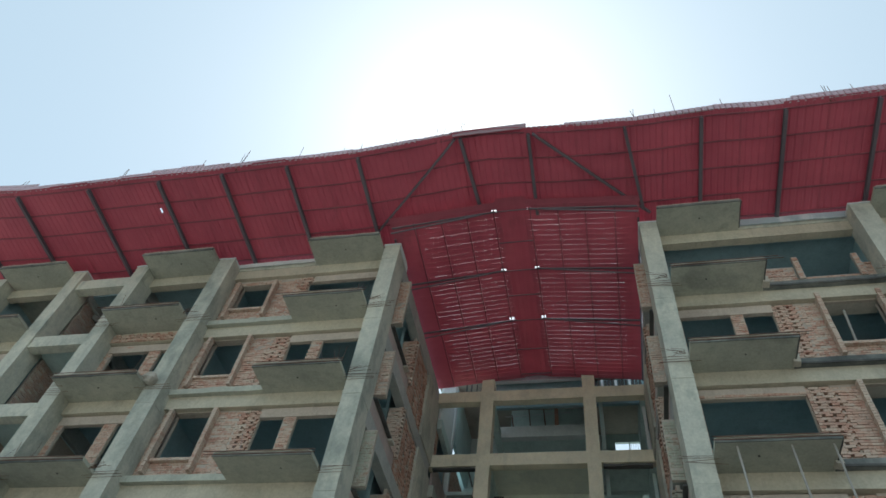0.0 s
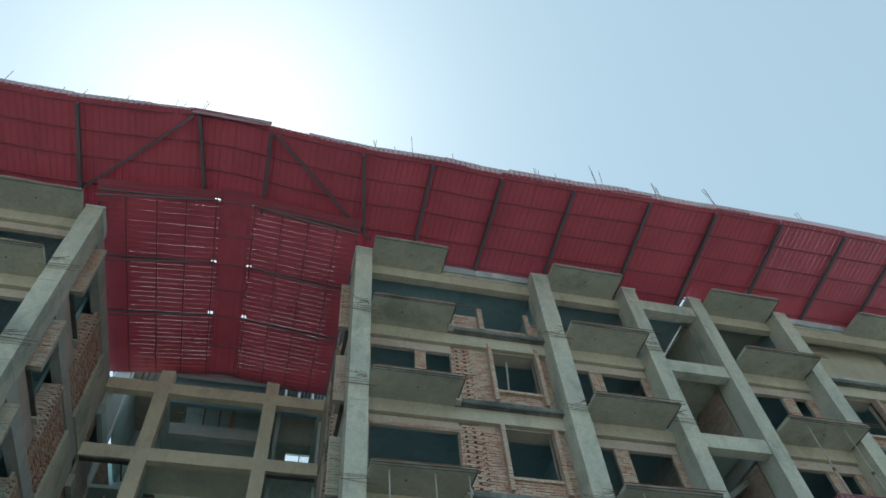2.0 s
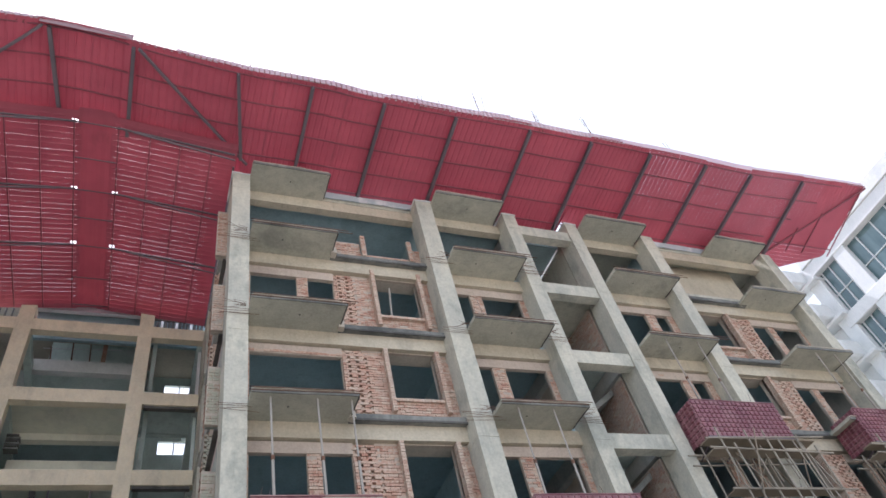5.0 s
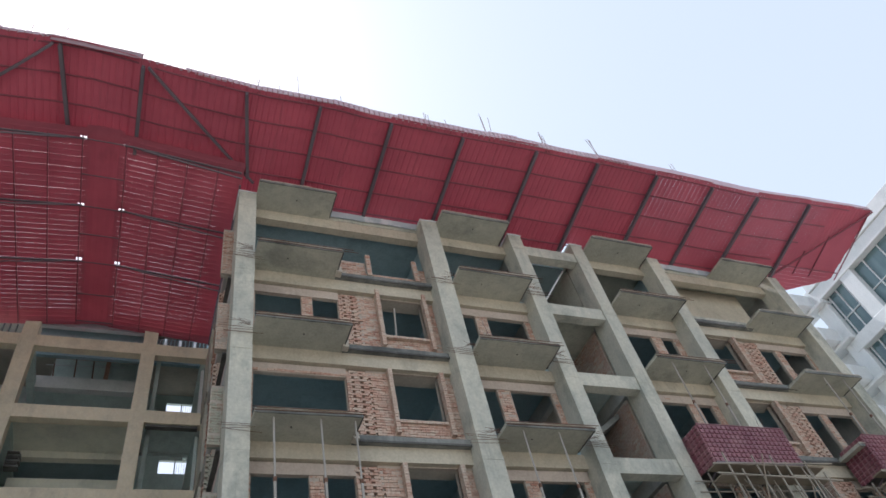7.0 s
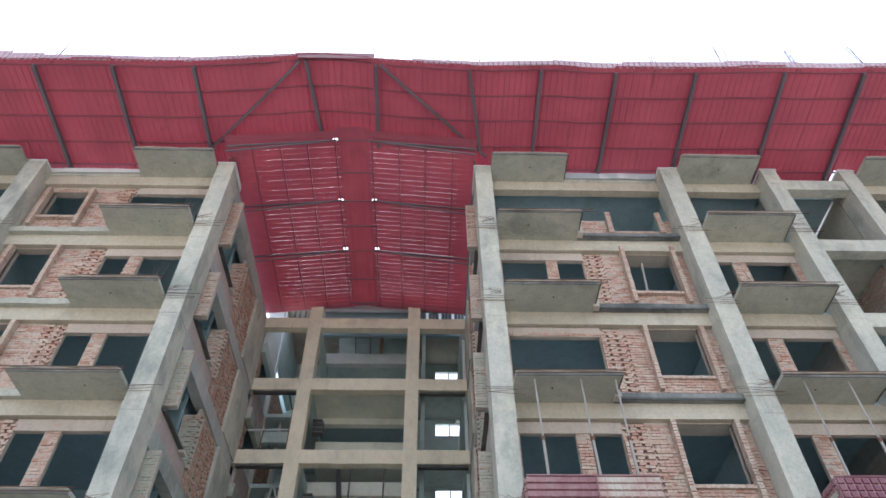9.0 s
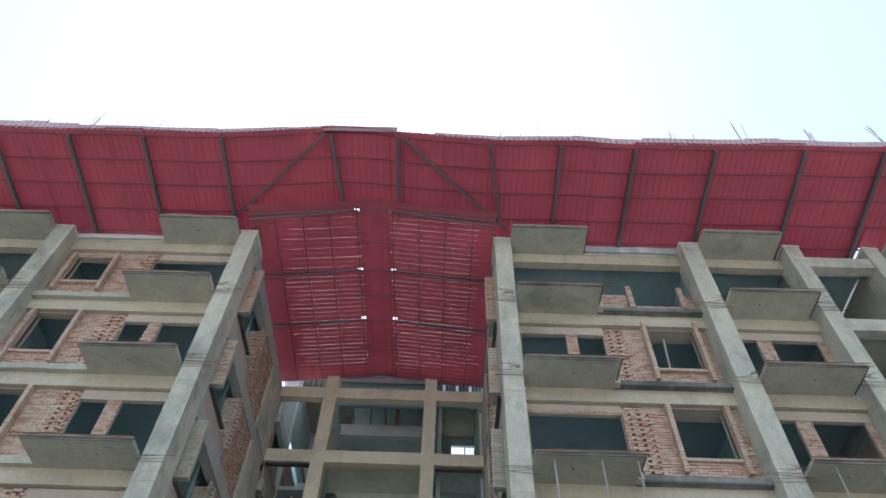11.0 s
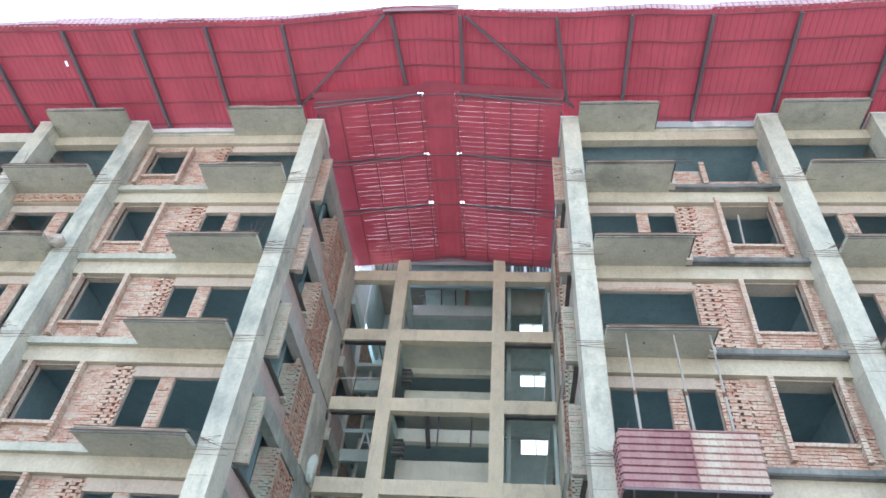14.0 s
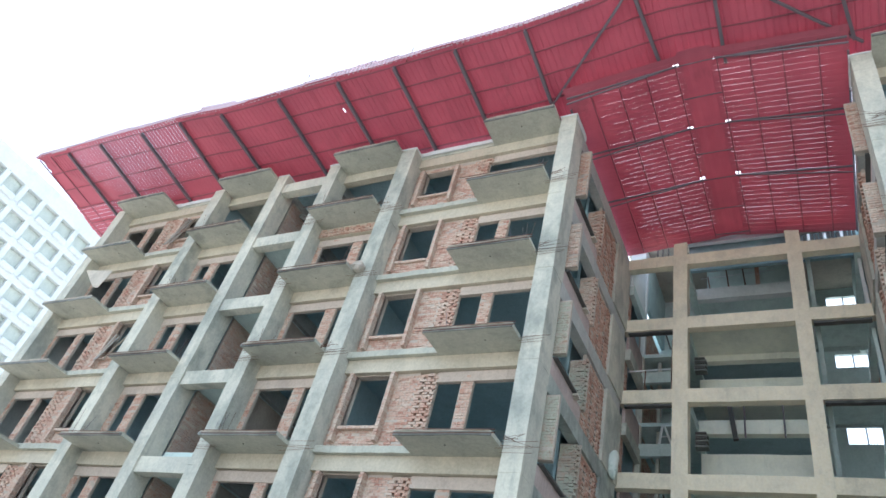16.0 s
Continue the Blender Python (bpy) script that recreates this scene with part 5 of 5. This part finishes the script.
# ---- neighbouring buildings ----
def glass_tower():
    X, top = 36.0, 27.4
    t = thing("glass_tower", (X + 8, 8, 0), "glazed tower with white concrete frame", "building")
    part("core", block(X + 0.6, X + 16, -10.6, 5.8, 0, top - 0.6, 0), WHITE, t)
    ys = [-10.6, -6.0, -1.4, 3.2, 5.6]
    zs = [top - 3.9 * k for k in range(7)]
    for y in ys:
        part("frame_column", block(X - 0.15, X + 0.5, y - 0.42, y + 0.42, 0, top + 0.3, 0.03), WHITE, t)
    for z in zs:
        part("frame_beam", block(X - 0.2, X + 0.5, ys[0], ys[-1], z - 0.8, z, 0.03), WHITE, t)
    for z in zs[:-1]:
        for ya, yb in zip(ys, ys[1:]):
            p = part("window", block(X + 0.28, X + 0.36, ya + 0.42, yb - 0.42, z - 3.9, z - 0.8, 0), GLASS, t)
            part("transom", block(X + 0.2, X + 0.28, ya + 0.42, yb - 0.42, z - 2.55, z - 2.50, 0), WHITE, p)
            for k in (1, 2, 3):
                y = ya + (yb - ya) * k / 4
                part("mullion", block(X + 0.16, X + 0.28, y - 0.025, y + 0.025, z - 3.9, z - 0.8, 0), WHITE, p)
    for z in [top - 0.6 - 2.75 * k for k in range(9)]:
        for k in range(3):
            y0 = ys[-1] + 0.2 + 3.4 * k
            b = part("balcony", block(X - 1.6, X + 0.4, y0, y0 + 2.6, z - 0.4, z + 0.75, 0.12), WHITE, t)
            part("balcony_slab", block(X - 0.6, X + 0.4, y0 - 0.7, y0 + 3.3, z - 0.62, z - 0.42, 0.03), WHITE, b)
    part("end_block", block(X + 0.35, X + 15, 5.9, 36, 0, top - 2, 0.05), WHITE, t)
    part("parapet", block(X - 0.3, X + 0.6, ys[0], ys[-1], top, top + 0.9, 0.03), WHITE, t)
    part("roof_hatch", block(X + 2.0, X + 3.6, -4.5, -3.0, top + 0.9, top + 2.3, 0.1), WHITE, t)
    part("jib_arm", bar((X - 2.4, 1.0, top + 2.6), (X + 0.8, 1.2, top + 1.2), 0.07), STEEL, t)


glass_tower()


def balcony_building():
    """Deep white grid front: bands and piers round recessed loggias with bevelled parapets."""
    X, pitch, storey = -69.6, 2.3, 3.0
    y0, cols, rows, z0 = -1.15, 20, 14, 1.3
    t = thing("balcony_building", (X - 6, 20, 0), "white rendered apartment building with rows of recessed balconies", "building")
    # core is grey-green so the loggias' shade lies in its colour
    part("core", block(X - 14, X - 0.6, -12, 54, 0, z0 + storey * rows + 1.6, 0.05), LOGGIA, t)
    for ya, yb in ((-12, y0), (y0 + pitch * cols, 54)):
        part("wall", block(X - 0.6, X, ya, yb, 0, z0 + storey * rows + 1.6, 0.04), WHITE, t)
    for r in range(rows + 1):
        z = z0 + storey * r
        part("band", block(X - 0.6, X, y0, y0 + pitch * cols, z - (1.3 if r == 0 else 0.42), z + (1.6 if r == rows else 0.42), 0.06), WHITE, t)
    for r in range(rows):
        z = z0 + storey * r
        for k in range(cols):
            y = y0 + pitch * k
            part("pier", block(X - 0.6, X - 0.02, y - 0.27, y + 0.27, z + 0.42, z + storey - 0.42, 0.0), WHITE, t)
            part("parapet", block(X - 0.12, X + 0.22, y + 0.3, y + pitch - 0.3, z + 0.2, z + 0.85, 0.1), WHITE, t)
    return t


balcony_building()


# ---- odd items ----
t = thing("window_pole", (6.9, 1.5, 15.9), "pale pole standing in an unglazed window", "pole")
part("pole", bar((6.86, 1.5, 15.86), (6.98, 1.5, 17.58), 0.035), PROP, t)


def hanging_sack(x, y, z):
    t = thing("cement_sack", (x, y, z), "pale crumpled woven sack hung on a ledge", "sack")
    bm = bmesh.new()
    bmesh.ops.create_uvsphere(bm, u_segments=16, v_segments=12, radius=0.2)
    for v in bm.verts:
        n = noise.noise_vector(v.co * 5)
        v.co = Vector((v.co.x * 0.7, v.co.y * 0.9, v.co.z * 1.7 - (0.25 if v.co.z < 0 else 0))) + n * 0.11
        v.co += Vector((x, y, z))
    part("cloth", bm, CLOTH, t)


hanging_sack(XC - 3.88, 7.2, 12.0)

# two slanted streaks of light through a gap, built as white bars
t = thing("trestle", (XC - 3.05, 10.55, LEVEL[4] + 2.2), "white A-shaped bars standing for light through a gap above the landing beam", "trestle")
for xa, xb in ((-3.24, -3.12), (-2.78, -3.06)):
    part("leg", bar((XC + xa, 10.55, LEVEL[4] + 2.2), (XC + xb, 10.55, LEVEL[4] + 3.0), 0.05, 4), WHITE, t)
part("crossbar", bar((XC - 3.2, 10.55, LEVEL[4] + 2.55), (XC - 2.9, 10.55, LEVEL[4] + 2.55), 0.03, 4), WHITE, t)

t = thing("cement_sack", (-12.96, 0.45, 15.26), "dusty pink crumpled sack lying on a slab end", "sack")
bm = bmesh.new()
bmesh.ops.create_uvsphere(bm, u_segments=16, v_segments=12, radius=0.2)
for v in bm.verts:
    n = noise.noise_vector(v.co * 6)
    v.co = Vector((v.co.x * 1.2, v.co.y, v.co.z * 0.8)) + n * 0.08 + Vector((-12.96, 0.45, 15.35))
part("cloth", bm, REVEAL, t)


t = thing("hanging_board", (-26.6, 0.5, 16.6), "pale weathered board hanging askew at the slab end", "board")
bm = bmesh.new()
v = [bm.verts.new((x, 0.5 + d, z)) for d in (0, 0.03) for x, z in ((-28.3, 17.4), (-26.3, 17.1), (-26.6, 16.2), (-27.0, 16.3))]
for q in ((0, 1, 2, 3), (7, 6, 5, 4), (0, 4, 5, 1), (1, 5, 6, 2), (2, 6, 7, 3), (3, 7, 4, 0)):
    bm.faces.new([v[j] for j in q])
bmesh.ops.recalc_face_normals(bm, faces=bm.faces[:])
part("board", bm, REVEAL, t)


def pole_stack(x, z, n, h, seed):
    rnd = random.Random(seed)
    t = thing("pole_stack", (x, 0.95, z), "pale formwork poles leaning in an unglazed window", "pole", "poles leaning in windows")
    for k in range(n):
        xa = x + rnd.uniform(-0.35, 0.35)
        part("pole", bar((xa, 0.98, z), (xa + rnd.uniform(0.1, 0.5), 1.16, z + h * rnd.uniform(0.75, 1.05)), 0.03, 6), PROP if k % 2 else WOOD, t)


pole_stack(-24.5, LEVEL[6] + 0.62, 6, 1.7, 3)
pole_stack(-24.3, LEVEL[4] + 0.62, 4, 1.5, 4)

t = thing("leaning_pole", (XC + 15.4, 1.2, 18.2), "pale pole leaning in the open stair shaft", "pole")
# the pole's sunlit brightness is put into its white colour
part("pole", bar((12.5, 1.3, 18.3), (14.2, 1.35, 20.6), 0.035), WHITE, t)


# ---- starter bars left standing on the balcony slabs ----
for s in (1, -1):
    for i in range(2, 7):
        for u0, u1 in SLABS[s][:3]:
            if random.random() < 0.25:
                continue
            end = u1 - 0.3 if random.random() < 0.6 else u0 + 0.4
            t = thing("starter_bars", (XC + s * end, 0.6, LEVEL[i] + 0.11), "thin rusty starter bars standing on a balcony slab", "rebar", "starter bars on the balconies")
            for k in range(random.choice((3, 4, 5))):
                x, y = XC + s * (end + random.uniform(-0.3, 0.3)), random.uniform(0.15, 0.8)
                part("steel_bar", bar((x, y, LEVEL[i] + 0.1), (x + random.uniform(-0.25, 0.25), y + random.uniform(-0.15, 0.15), LEVEL[i] + random.uniform(0.6, 1.2)), 0.006, 4), STEEL if k % 2 else RUST, t)
